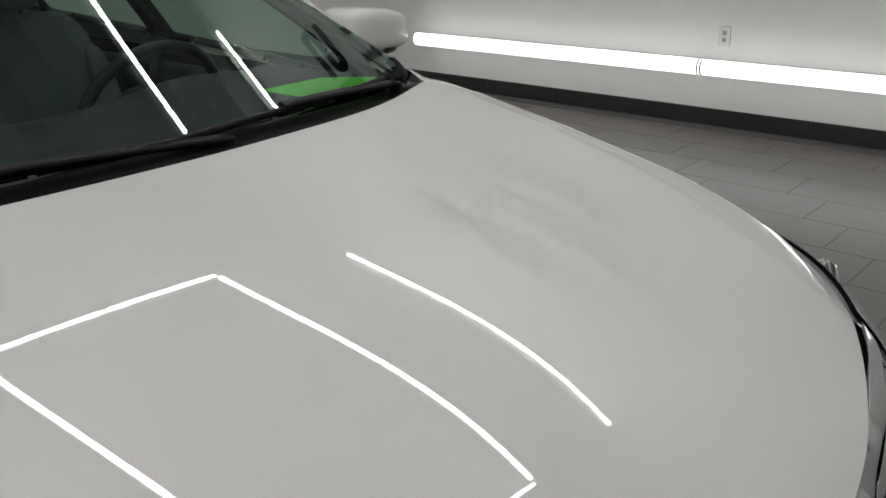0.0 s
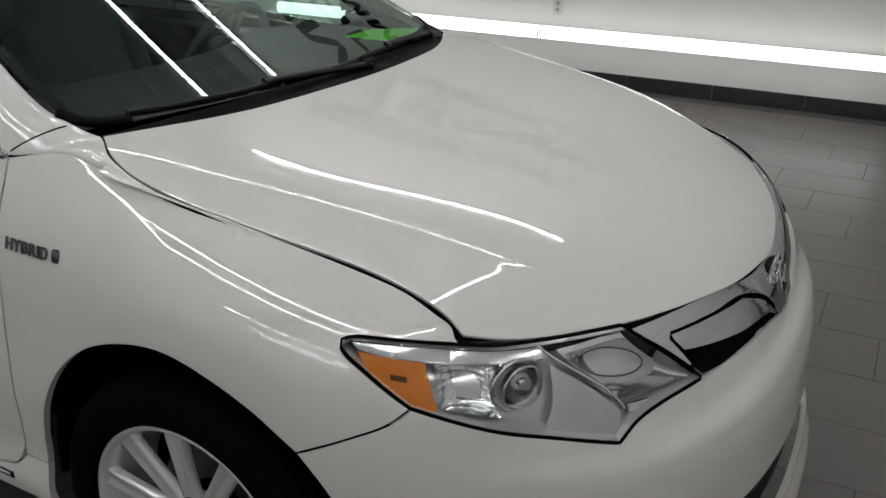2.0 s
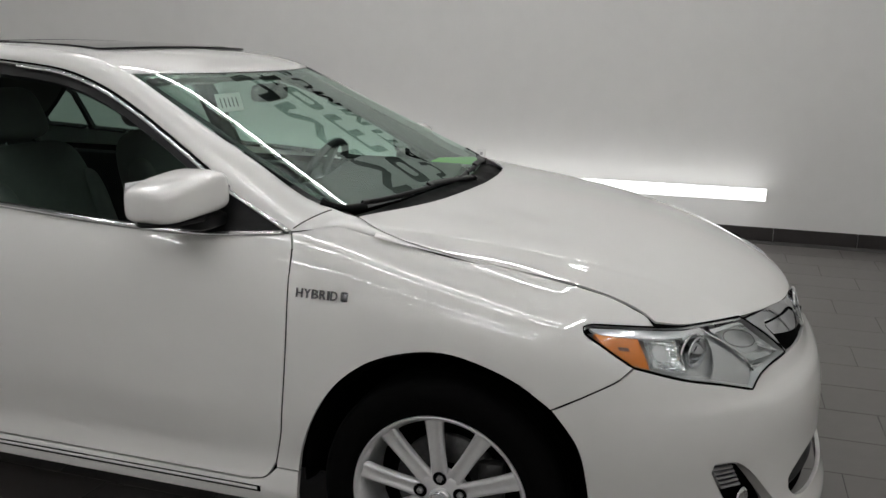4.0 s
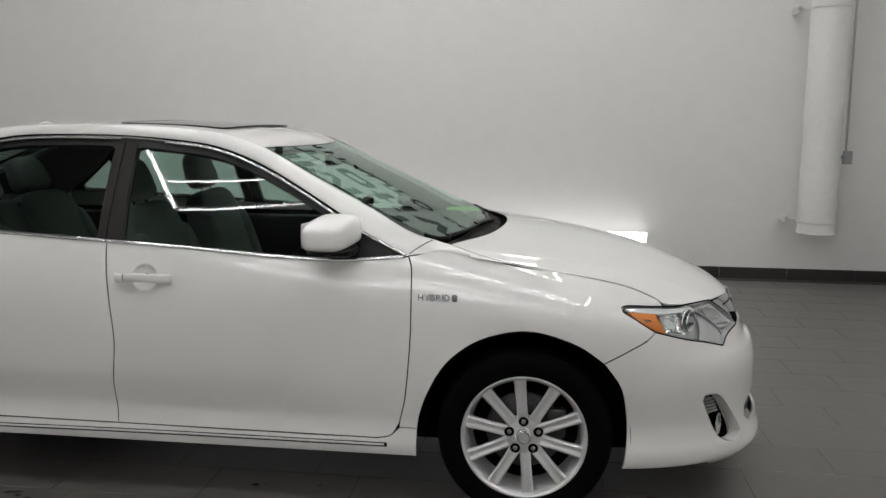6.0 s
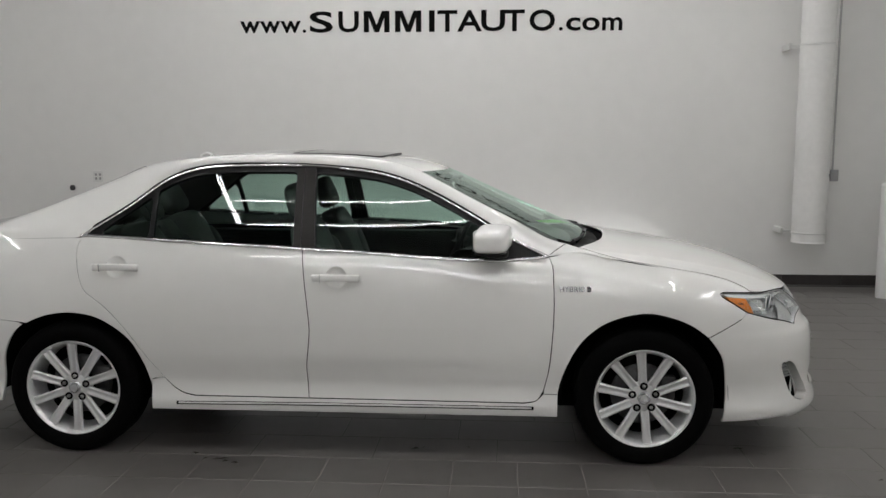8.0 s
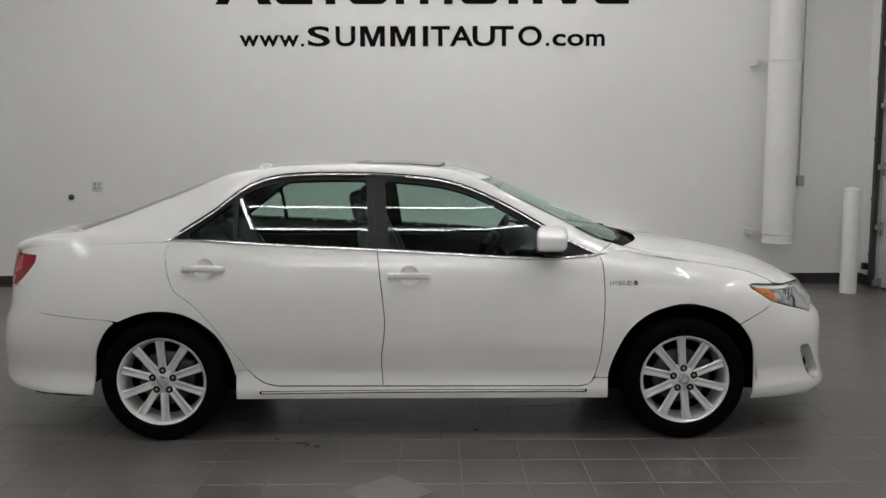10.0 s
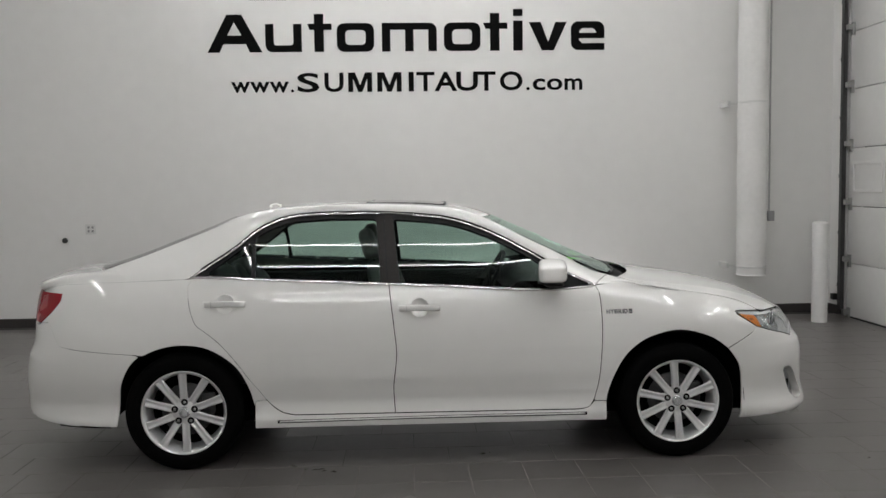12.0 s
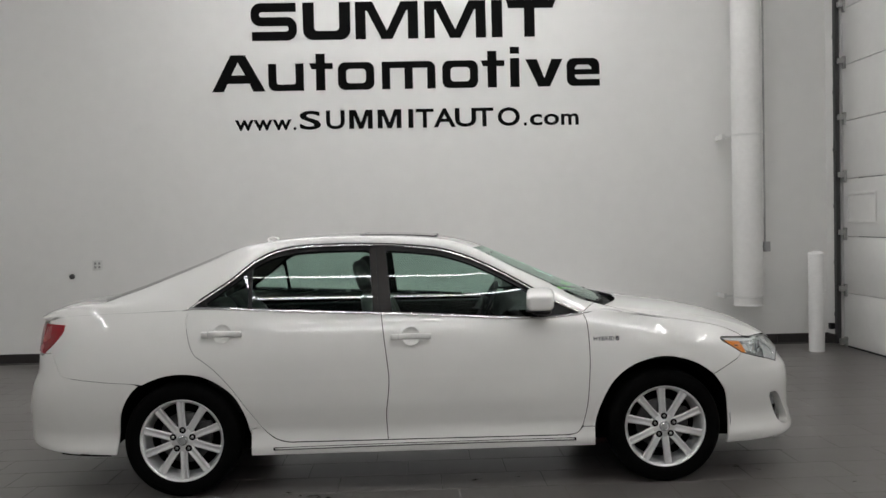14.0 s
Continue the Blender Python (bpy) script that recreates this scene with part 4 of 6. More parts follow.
front_handle, rear_handle = (-1.46, .890), (-2.533, .929)

# daylight opening of the cabin side: lower line on the body side, upper line along windshield, roof and rear window
dlo = [(-.455, .988), (-.653, 1.081), (-.815, 1.175), (-.976, 1.262), (-1.136, 1.332), (-1.297, 1.377), (-1.488, 1.399), (-1.679, 1.411), (-1.87, 1.413), (-2.08, 1.408), (-2.18, 1.398),
       (-2.28, 1.372), (-2.377, 1.322), (-2.505, 1.22), (-2.68, 1.106), (-2.735, 1.068)]
frame_low = dlo + [(-2.87, 1.06), (-3.05, 1.054), (-3.3, 1.045), (-3.5, 1.028), (-3.61, 1.0)]
frame_up = [(-.365, .703, 1.038), (-.45, .70, 1.062), (-.616, .675, 1.150), (-.832, .635, 1.255), (-.96, .612, 1.322), (-1.09, .59, 1.386), (-1.22, .565, 1.426), (-1.4, .55, 1.448), (-1.6, .543, 1.459),
            (-1.85, .54, 1.462), (-2.1, .54, 1.456), (-2.3, .543, 1.439), (-2.47, .55, 1.408), (-2.66, .562, 1.330), (-2.87, .582, 1.248), (-3.02, .600, 1.19), (-3.18, .615, 1.135), (-3.28, .622, 1.103),
            (-3.45, .61, 1.08), (-3.58, .585, 1.053), (-3.68, .54, 1.015)]
low3 = np.array([(x, side_y(x, z), z) for x, z in frame_low])
up3 = np.array(frame_up)
tt = np.linspace(0, 1, 140)
low_line = smooth_line(low3, 140)
up_line = smooth_line(up3, 140)


def match(line, xs_):
    """Resample a line so that it advances along x as given."""
    o = np.argsort(-line[:, 0])
    return np.stack([np.interp(-xs_, -line[o, 0], line[o, c]) for c in range(3)], -1)


lag = curve([0, .2, .4, .6, .72, .8, .9, 1], [.10, .06, .06, .0, -.16, -.36, -.22, -.05])
up_line = match(up_line, low_line[:, 0] + lag(tt))
v = np.linspace(0, 1, 15)
bulge_amount = curve([0, .15, .5, .72, .85, 1], [.012, .022, .020, .022, .030, .02])(tt)
base = low_line[:, None] * (1 - v)[None, :, None] + up_line[:, None] * v[None, :, None]
along = np.gradient(low_line, axis=0)
out_n = np.cross(along, up_line - low_line)
out_n /= np.linalg.norm(out_n, axis=1)[:, None]
if out_n[:, 1].mean() < 0:
    out_n = -out_n
body_frame = base + out_n[:, None] * (bulge_amount[:, None] * (4 * v * (1 - v)) ** 0.8)[..., None]

frame_normals = np.cross(np.gradient(body_frame, axis=0), np.gradient(body_frame, axis=1))
frame_normals /= np.linalg.norm(frame_normals, axis=2)[..., None]
frame_normals *= np.sign(np.sum(frame_normals * out_n[:, None], 2))[..., None]
lx, lz = low_line[:, 0], low_line[:, 2] - .004
side_n = np.stack([-(side_y(lx + .002, lz) - side_y(lx - .002, lz)) / .004, np.ones(140), -(side_y(lx, lz + .002) - side_y(lx, lz - .002)) / .004], -1)
side_n /= np.linalg.norm(side_n, axis=1)[:, None]
ease = np.clip(v / .55, 0, 1)
ease = (ease * ease * (3 - 2 * ease))[None, :, None]
aft = np.clip((-2.70 - lx) / .12, 0, 1)[:, None, None]
frame_normals = frame_normals * (1 - aft * (1 - ease)) + side_n[:, None] * (aft * (1 - ease))
frame_normals /= np.linalg.norm(frame_normals, axis=2)[..., None]

roof_mid = curve([-2.62, -2.47, -2.3, -2.1, -1.85, -1.6, -1.4, -1.2, -1.05, -.96], [1.372, 1.420, 1.450, 1.468, 1.477, 1.475, 1.466, 1.444, 1.410, 1.379])


def cross_loft(u0, u1, n, mid, bow, rows):
    """A sheet from side to side between the mirrored upper lines; bow shifts its middle along x."""
    xs_ = np.linspace(u0, u1, n)
    edge_p = match(smooth_line(up3, 300), xs_)
    ys_ = np.linspace(-1, 1, rows)
    P = np.empty((n, rows, 3))
    for i in range(n):
        x = edge_p[i, 0] + bow(i / (n - 1)) * (1 - ys_ ** 2)
        P[i, :, 0], P[i, :, 1] = x, ys_ * edge_p[i, 1]
        c = mid(x[rows // 2]) - edge_p[i, 2]
        P[i, :, 2] = edge_p[i, 2] + c * (1 - np.abs(ys_) ** 2.2)
    return P


roof_P = cross_loft(-1.085, -2.52, 60, roof_mid, lambda s: .106 * (1 - s) ** 2 - .10 * s ** 2, 41)
front_drop = roof_P[0, :, 2] - screen_z(roof_P[0, :, 0], roof_P[0, :, 1]) - .0015
roof_P[..., 2] -= front_drop[None] * (np.clip(1 - np.linspace(0, 1.435, 60) / .14, 0, 1) ** 2)[:, None]
back_mid = curve([-3.42, -3.2, -2.9, -2.6], [1.098, 1.165, 1.275, 1.385])
back_P = cross_loft(-2.50, -3.26, 30, back_mid, lambda s: -.11 - .03 * s, 31)
deck_mid = curve([-3.9, -3.76, -3.6, -3.38], [1.0, 1.03, 1.078, 1.10])
deck_P = cross_loft(-3.28, -3.675, 16, deck_mid, lambda s: -.12 + .035 * s, 31)
grid("roof", roof_P, PAINT, car, flip=False)
grid("headliner", roof_P - np.array((0, 0, .03)), TRIM_GREY, car, flip=True)
grid("rear_window", back_P, BACK_GLASS, car)
for cols in (slice(0, 4), slice(-4, None)):
    grid("rear_window_band", back_P[:, cols] + np.array((0, 0, .007)), GLOSS_BLACK, car, "black border of the rear glass")
grid("trunk_lid", deck_P, PAINT, car)
# moonroof glass and its seal on the roof
sun_x, sun_y = np.linspace(-1.30, -1.755, 20), np.linspace(-.43, .43, 20)


def roof_top(x, y):
    i = np.abs(roof_P[:, 20, 0] - x).argmin()
    return np.interp(y, roof_P[i, :, 1], roof_P[i, :, 2])


P = np.array([[(x + .03 * (1 - (y / .43) ** 2), y, roof_top(x, y) + .002) for y in sun_y] for x in sun_x])
grid("moonroof", P, ROOF_GLASS, car, "dark tinted moonroof glass")
loop = np.concatenate([P[0], P[1:, -1], P[-1, ::-1][1:], P[::-1, 0][1:-1]])
sweep("moonroof_seal", loop, [(-.006, -.006), (-.006, .001), (.006, .001), (.006, -.006)], BLACK, car, closed=True, ups=np.tile((0, 0, 1.0), (len(loop), 1)))
sweep("antenna_base", [(-2.40, 0, 1.440), (-2.39, 0, 1.456), (-2.36, 0, 1.461), (-2.33, 0, 1.448)], [(-.022, -.01), (-.018, .004), (-.008, .008), (.008, .008), (.018, .004), (.022, -.01)], PAINT, car, ups=np.tile((0, 0, 1.0), (4, 1)))

# windshield and cowl
wl = [(-.365, -.70), (-.285, -.50), (-.24, -.30), (-.212, 0)]
ws = [(-.365, -.70), (-.45, -.698), (-.616, -.672), (-.832, -.632), (-.96, -.609), (-1.085, -.588)]
wt = [(-1.085, -.588), (-1.02, -.35), (-.975, 0)]
screen_ring = outline(ws, wt + flip_y(wt)[::-1][1:], flip_y(ws)[::-1], flip_y(wl) + wl[::-1][1:])
shield = sheet("windshield", screen_ring, screen_f, SCREEN, car, step=0.02, thick=0, gap=0.001, round_edge=0)
shield.visible_shadow = False
band_in = shrink(screen_ring, 0.026)
foot_x = curve([0, .3, .5, .7], [-.212, -.24, -.285, -.365])(np.abs(band_in[:, 1]))
band_in[:, 0] = np.where(band_in[:, 0] > foot_x - .045, foot_x - .007, band_in[:, 0])
sheet("windshield_band", screen_ring, screen_f, GLOSS_BLACK, shield, "black ceramic border band", step=0.012, holes=[band_in], thick=0, gap=0.0, off=-0.003, round_edge=0)
cowl_ring = outline([(-.37, -.68), (-.30, -.50), (-.262, -.30), (-.235, 0), (-.262, .30), (-.30, .50), (-.37, .68)], [(-.37, .68), (-.285, .68)],
                    [(-.285, .68), (-.19, .48), (-.145, .33), (-.115, 0), (-.145, -.33), (-.19, -.48), (-.285, -.68)], [(-.285, -.68), (-.37, -.68)])
sheet("cowl", cowl_ring, lambda x, y: np.stack([x, y, np.minimum(hood_z(np.maximum(x, -.3), y) - .022, screen_z(x, y) - .006)], -1), COWL, car, step=0.016, thick=0.03, gap=0)


for s_ in (-1, 1):
    pts = [(-.405, .694), (-.385, .690), (-.352, .666), (-.330, .63), (-.318, .60)]
    line = smooth_line([(x, s_ * y, float(screen_z(x, y)) + .002) for x, y in pts], 40)
    fat = [(-.013, -.014), (-.012, -.003), (-.005, .0005), (.005, .0005), (.012, -.003), (.013, -.014)]
    sweep("cowl_corner", line, fat, COWL, car, "black rubber corner at the foot of the windshield", ups=np.tile((.42, 0, .9), (40, 1)))

base_x = curve([0, .3, .5, .7], [-.212, -.24, -.285, -.365])


def wiper(y0, y1, arm_y):
    """A wiper: pivot, arm and a blade parked along the foot of the glass."""
    on = lambda y, d, h: np.array((float(base_x(abs(y))) - d, y, float(screen_z(float(base_x(abs(y))) - d, y)) + h))
    foot = on(y0, -.02, -.02)
    root = part("wiper", rod(bmesh.new(), foot, foot + np.array((0, 0, .022)), .012, 16), BLACK, car, smooth=True)
    line = np.array([on(y, .004 + .005 * math.sin(math.pi * s), .003) for s, y in zip(np.linspace(0, 1, 26), np.linspace(y0, y1, 26))])
    sweep("blade", line, [(-.006, -.007), (-.007, -.001), (-.003, .005), (.003, .005), (.007, -.001), (.006, -.007)], BLACK, root, ups=np.tile((.42, 0, .9), (26, 1)))
    s = np.linspace(0, 1, 14)[:, None]
    a0, a1 = foot + np.array((0, 0, .02)), on(arm_y, .008, .011)
    sweep("arm", a0 * (1 - s) + a1 * s + np.array((0, 0, .002)) * np.sin(s * math.pi), [(-.010, -.004), (-.008, .005), (.008, .005), (.010, -.004)], BLACK, root, ups=np.tile((.42, 0, .9), (14, 1)))


wiper(.60, -.06, .25)
wiper(.10, -.60, -.27)

# front bumper with openings, grille and emblem
mir = lambda pts: [(-q, z) for q, z in pts][::-1]
lip = [(77.5, .205), (60, .20), (45, .195), (35, .19), (20, .20), (0, .20)]
edge_side = [(77.5, .205), (76.2, .332), (76.5, .429), (77.7, .527), (nose_angle(.284, .625), .625)]
seam_b = [(nose_angle(x, z), z) for x, z in ((.284, .625), (.38, .676), (.44, .710))] + [(66.4, .737)]
under = lamp_low[::-1]
inner2 = lamp_foot[::-1]
grille_low = [(25.2, .695), (14, .689), (5, .675), (0, .657)]
bumper_ring = outline(turned(mir(lip)[:-1] + lip[::-1]), turned(edge_side), turned(seam_b), turned(under), turned(inner2),
                      turned(grille_low + mir(grille_low)[1:]), turned(mir(inner2)), turned(mir(under)), turned(mir(seam_b)), turned(mir(edge_side)))
dam = [(0, .435), (14, .432), (27, .41), (33, .36), (30, .315), (14, .30), (0, .30)]
dam_ring = outline(turned(dam + mir(dam)[1:-1] + [dam[0]]))
fog = [(55, .480), (48.2, .470), (41, .375), (36.5, .291), (41.5, .268), (48.2, .304), (52, .39), (55, .480)]
fog_r, fog_l = outline(turned(fog)), outline(turned(mir(fog)))
bumper = sheet("front_bumper", bumper_ring, front_f, PAINT, car, step=0.014, holes=[dam_ring, fog_r, fog_l], thick=0.012)
sheet("lower_grille", shrink(dam_ring, -.02), front_f, VOID, bumper, "black lower air intake", step=0.02, thick=0, off=-.05)
for k, z in enumerate((.335, .37, .405)):
    q = np.linspace(-30, 30, 50)
    sweep("intake_slat", front(q, z + 0 * q) * (1, 1, 1) - np.array((.035, 0, 0)), [(-.006, -.02), (-.006, .01), (.006, .01), (.006, -.02)], BLACK, bumper)

grille_top = [(33.8, .803), (30.7, .803), (17.5, .796), (3.8, .768), (0, .765)]
gr_side = [(25.2, .696), (29.6, .758), (33.8, .803)]
grille_ring = outline(turned(gr_side), turned(grille_top + mir(grille_top)[1:]), turned(mir(gr_side)), turned(mir(grille_low)[:-1] + grille_low[::-1]))
grille = sheet("grille", shrink(grille_ring, -.003), front_f, VOID, car, "black grille recess", step=0.016, thick=0, off=-.010)
bar_side = [(24.9, .699), (29.2, .758), (33.3, .799)]
bar_top = [(33.3, .799), (30.7, .799), (17.5, .791), (3.8, .762), (0, .759)]
bar_leg = [(28.2, .777), (27.0, .748), (25.7, .713), (24.9, .699)]
bar_low = [(2.2, .663), (4.6, .717), (9.5, .754), (18, .767), (28.2, .777)]
bar_ring = outline(turned(bar_side), turned(bar_top + mir(bar_top)[1:]), turned(mir(bar_side)), turned(mir(bar_leg)), turned(mir(bar_low)), turned([(-2.2, .663), (2.2, .663)]), turned(bar_low), turned(bar_leg))
sheet("chrome_bar", bar_ring, front_f, CHROME, grille, "wide chrome upper grille bar", step=0.008, thick=0.008, gap=.001, off=-.001)
for m_ in (lambda p: p, mir):
    slat = m_([(27.3, .773), (18, .763), (9.7, .750)]), m_([(9.7, .750), (5.2, .714), (2.9, .668)]), m_([(2.9, .668), (5.2, .690), (14, .714), (26, .746)]), m_([(26, .746), (27.3, .773)])
    slat = slat if m_ is not mir else (slat[0], slat[3], slat[2], slat[1])
    sheet("chrome_slat", outline(*[turned(r) for r in slat]), front_f, CHROME, grille, step=0.010, thick=0.004, gap=0, off=-.004)
em = front(0, .706)
ring_w = np.linspace(0, 2 * math.pi, 48, endpoint=False)
em_x, em_z = float(em[0]) + .002, .703
em_path = np.stack([em_x - .012 * np.cos(ring_w) ** 2 - .30 * .053 * np.sin(ring_w), 0.072 * np.cos(ring_w), em_z + .053 * np.sin(ring_w)], -1)
emblem = grid("emblem", np.stack([em_path * (1, s, 1) * 1.0 + np.array((0, 0, 0)) if s == 1 else np.stack([em_path[:, 0] - .004, em_path[:, 1] * s, em_z + (em_path[:, 2] - em_z) * s], -1) for s in (1, .66, .33, .01)], 0), GLOSS_BLACK, grille, "oval chrome-ringed badge", closed_v=True, flip=True)
sweep("emblem_ring", em_path, [(.0045 * math.cos(a), .0045 * math.sin(a)) for a in np.linspace(0, 2 * math.pi, 8, endpoint=False)], CHROME, emblem, ups=np.tile((1.0, 0, 0), (48, 1)), closed=True)
for sx, sz, dz in ((.048, .017, .020), (.018, .040, 0)):
    pth = np.stack([em_x + .002 - .30 * (dz + sz * np.sin(ring_w)), sx * np.cos(ring_w), em_z + dz + sz * np.sin(ring_w)], -1)
    sweep("emblem_ring", pth, [(.003 * math.cos(a), .003 * math.sin(a)) for a in np.linspace(0, 2 * math.pi, 6, endpoint=False)], CHROME, emblem, ups=np.tile((1.0, 0, 0), (48, 1)), closed=True)


def dish(name, s, z, r, deep, side, mat, parent, off=-.06, tall=1.0):
    """A turned reflector bowl that faces out of the lamp."""
    c = front(s, z)
    n = Vector((float(c[0]) - .1, float(c[1]) * 0.75, 0)).normalized()
    n = (n + Vector((0.55, 0, 0))).normalized()
    turn = n.to_track_quat("-Y", "Z").to_matrix()
    at = np.array(c) + np.array(n) * off
    prof = [(0.001, -deep), (r * .35, -deep * .92), (r * .7, -deep * .55), (r * .92, -.012), (r, 0.004), (r * 1.05, 0.0)]
    w = np.linspace(0, 2 * math.pi, 28, endpoint=False)
    P = np.stack([np.stack([rr * np.cos(w), -d + 0 * w, rr * tall * np.sin(w)], -1) for rr, d in prof], 0) @ np.array(turn).T + at
    return grid(name, P * (1, side, 1), mat, parent, closed_v=True, flip=side > 0)


def lamp_relief(q0, q1, z0, z1, depth, n=44):
    """A pressed reflector cell behind the lens; depth(u, v) is its distance from the lens, u and v from 0 to 1."""
    u, v_ = np.meshgrid(np.linspace(0, 1, n), np.linspace(0, 1, n), indexing="ij")
    P = front(q0(v_) + (q1(v_) - q0(v_)) * u, z0(u) + (z1(u) - z0(u)) * v_)
    d = P - np.array((.12, 0, 0))
    d[..., 2] = 0
    d /= np.linalg.norm(d, axis=2)[..., None]
    return P - d * depth(u, v_)[..., None]


def headlight(side):
    rim = lamp_ring[::2]
    root = sweep("headlight", front_f(rim[:, 0], rim[:, 1]), [(-.0020, -.006), (-.0019, .0004), (0, .0008), (.0019, .0004), (.0020, -.006)], VOID, car, "clear headlight with chrome reflectors and amber end", side=side, closed=True)
    sheet("lamp_housing", shrink(lamp_ring, .004), front_f, HOUSING, root, "silver lamp housing", step=0.012, thick=0, off=-.032, side=side)
    edge_l = shrink(lamp_ring, .005)
    a = front_f(edge_l[:, 0], edge_l[:, 1])
    deep = a * np.array((.955, .955, 1))
    deep[:, 2] = .735 + (a[:, 2] - .735) * .93
    grid("housing_wall", np.stack([a, deep], 0) * (1, side, 1), HOUSING, root, closed_v=True, flip=side < 0)
    amber = [(72.0, .813), (68, .806), (63.7, .799)], [(63.7, .799), (63.4, .765), (63.3, .731)], [(63.3, .731), (66.5, .742), (70.2, .779), (72.0, .813)]
    am = sheet("amber_reflector", outline(*[turned(r) for r in amber]), front_f, AMBER, root, "amber side reflector", step=.006, thick=.02, gap=0, off=-.006, side=side)
    sheet("amber_window", outline(turned([(66.2, .774), (68.2, .777)]), turned([(68.2, .777), (68.2, .785)]), turned([(68.2, .785), (66.2, .782)]), turned([(66.2, .782), (66.2, .774)])), front_f, AMBER_DARK, am, "dark little window", step=.004, thick=.001, gap=0, off=-.0045, side=side)
    rail = [(72.8, .824), (66, .819), (59.3, .811), (53.6, .807), (47.6, .806)], [(47.6, .806), (47.6, .793)], [(47.6, .793), (54.8, .7945), (63.5, .800), (71.8, .8155), (72.8, .824)]
    sheet("chrome_rail", outline(*[turned(r) for r in rail]), front_f, RAIL, root, "bright upper rail", step=.006, thick=.012, gap=0, off=-.004, side=side)
    line = smooth_line(turned([(48.4, .806), (46.6, .790), (42.9, .759), (40.6, .734), (39.2, .711), (38.8, .698)]), 40)
    sweep("divider", front_f(line[:, 0], line[:, 1]) * (.992, .992, 1), [(-.0018, -.008), (-.0018, .002), (.0018, .002), (.0018, -.008)], REFLECTOR, root, "curved bright divider", side=side)
    panel = [(46.8, .786), (42.9, .752), (40.0, .715), (39.0, .695)], [(39.0, .695), (39.6, .675), (41.2, .655)], [(41.2, .655), (45, .667), (50.5, .687)], [(50.5, .687), (48.5, .722), (47.2, .76), (46.8, .786)]
    sheet("lower_panel", outline(*[turned(r) for r in panel]), front_f, SMOKE, root, "smooth silver panel", step=.008, thick=.004, gap=0, off=-.014, side=side)
    # fluted side reflector, projector and inner bowl
    P = lamp_relief(lambda v_: 62.8 + 0 * v_, lambda v_: 55.6 + 0 * v_, lambda u: .731 - .016 * u, lambda u: .796 - .006 * u,
                    lambda u, v_: .012 + .030 * np.sin(math.pi * u) ** .7 * np.sin(math.pi * v_) ** .5 + .0022 * np.abs(np.sin(math.pi * 7 * v_)) + .0016 * np.abs(np.sin(math.pi * 5 * u)))
    grid("fluted_reflector", P * (1, side, 1), REFLECTOR, root, flip=side > 0)
    dish("reflector_bowl", 51.6, .756, .048, .045, side, REFLECTOR, root, -.022, .95)
    d = dish("projector", 51.4, .757, .037, .03, side, CHROME, root, -.010)
    dish("projector_lens", 51.4, .757, .029, -.022, side, LENS, d, -.018)
    P = lamp_relief(lambda v_: 45.6 - 5.5 * (1 - v_), lambda v_: 35.0 - 8.0 * (1 - v_) ** 1.3, lambda u: .712 - .010 * u, lambda u: .795 + .002 * u,
                    lambda u, v_: .012 + .055 * (np.sin(math.pi * u) * np.sin(math.pi * np.clip(v_ * 1.1, 0, 1))) ** .7)
    grid("turn_reflector", P * (1, side, 1), REFLECTOR, root, flip=side > 0)
    w = np.linspace(0, 2 * math.pi, 50, endpoint=False)
    ring3 = front(38.0 + 4.2 * np.cos(w) + 2.0 * np.sin(w), .762 + .022 * np.sin(w)) * (.984, .984, 1)
    sweep("bowl_rim", ring3, [(.0014 * math.cos(a_), .0014 * math.sin(a_)) for a_ in np.linspace(0, 2 * math.pi, 6, endpoint=False)], DARK_STEEL, root, side=side, closed=True)
    for k in range(5):
        q = np.linspace(27.5, 38.4, 12)
        sweep("reflector_step", front(q, .697 - .0035 * k + .0006 * (q - 27.5) * (k - 2) + 0 * q) * (.982, .982, 1), [(-.001, -.005), (-.001, .002), (.001, .002), (.001, -.005)], REFLECTOR, root, side=side)
    sheet("clear_lens", shrink(lamp_ring, .004), front_f, CLEAR, root, "clear lens", step=.012, thick=0, gap=0, off=.001, side=side).visible_shadow = False


def fog_lamp(side, ring):
    r = fog_r
    root = sheet("fog_pocket", shrink(r, -.012), front_f, VOID, bumper, "black fog lamp pocket", step=.012, thick=0, off=-.06, side=side)
    a = front_f(r[:, 0], r[:, 1])
    W = np.stack([a, a * (.955, .955, 1)], 0) * (1, side, 1)
    grid("pocket_wall", W, PAINT, root, closed_v=True, flip=side < 0)
    sheet("fog_bezel", outline(turned([(53.5, .465), (49, .455), (46, .40)]), turned([(46, .40), (50.5, .385), (53.5, .465)])), front_f, CHROME, root, "bright ribbed bezel", step=.008, thick=.01, gap=0, off=-.028, side=side)
    for k in range(5):
        q = np.linspace(48.0 - k * .5, 52.6 - k * .5, 6)
        sweep("bezel_rib", front(q, .452 - k * .014 + 0 * q) * (.978, .978, 1), [(-.002, -.004), (-.002, .003), (.002, .003), (.002, -.004)], GREY_BOX, root, side=side)
    dish("fog_lamp", 44.5, .335, .036, .03, side, REFLECTOR, root, -.03, 1.15)


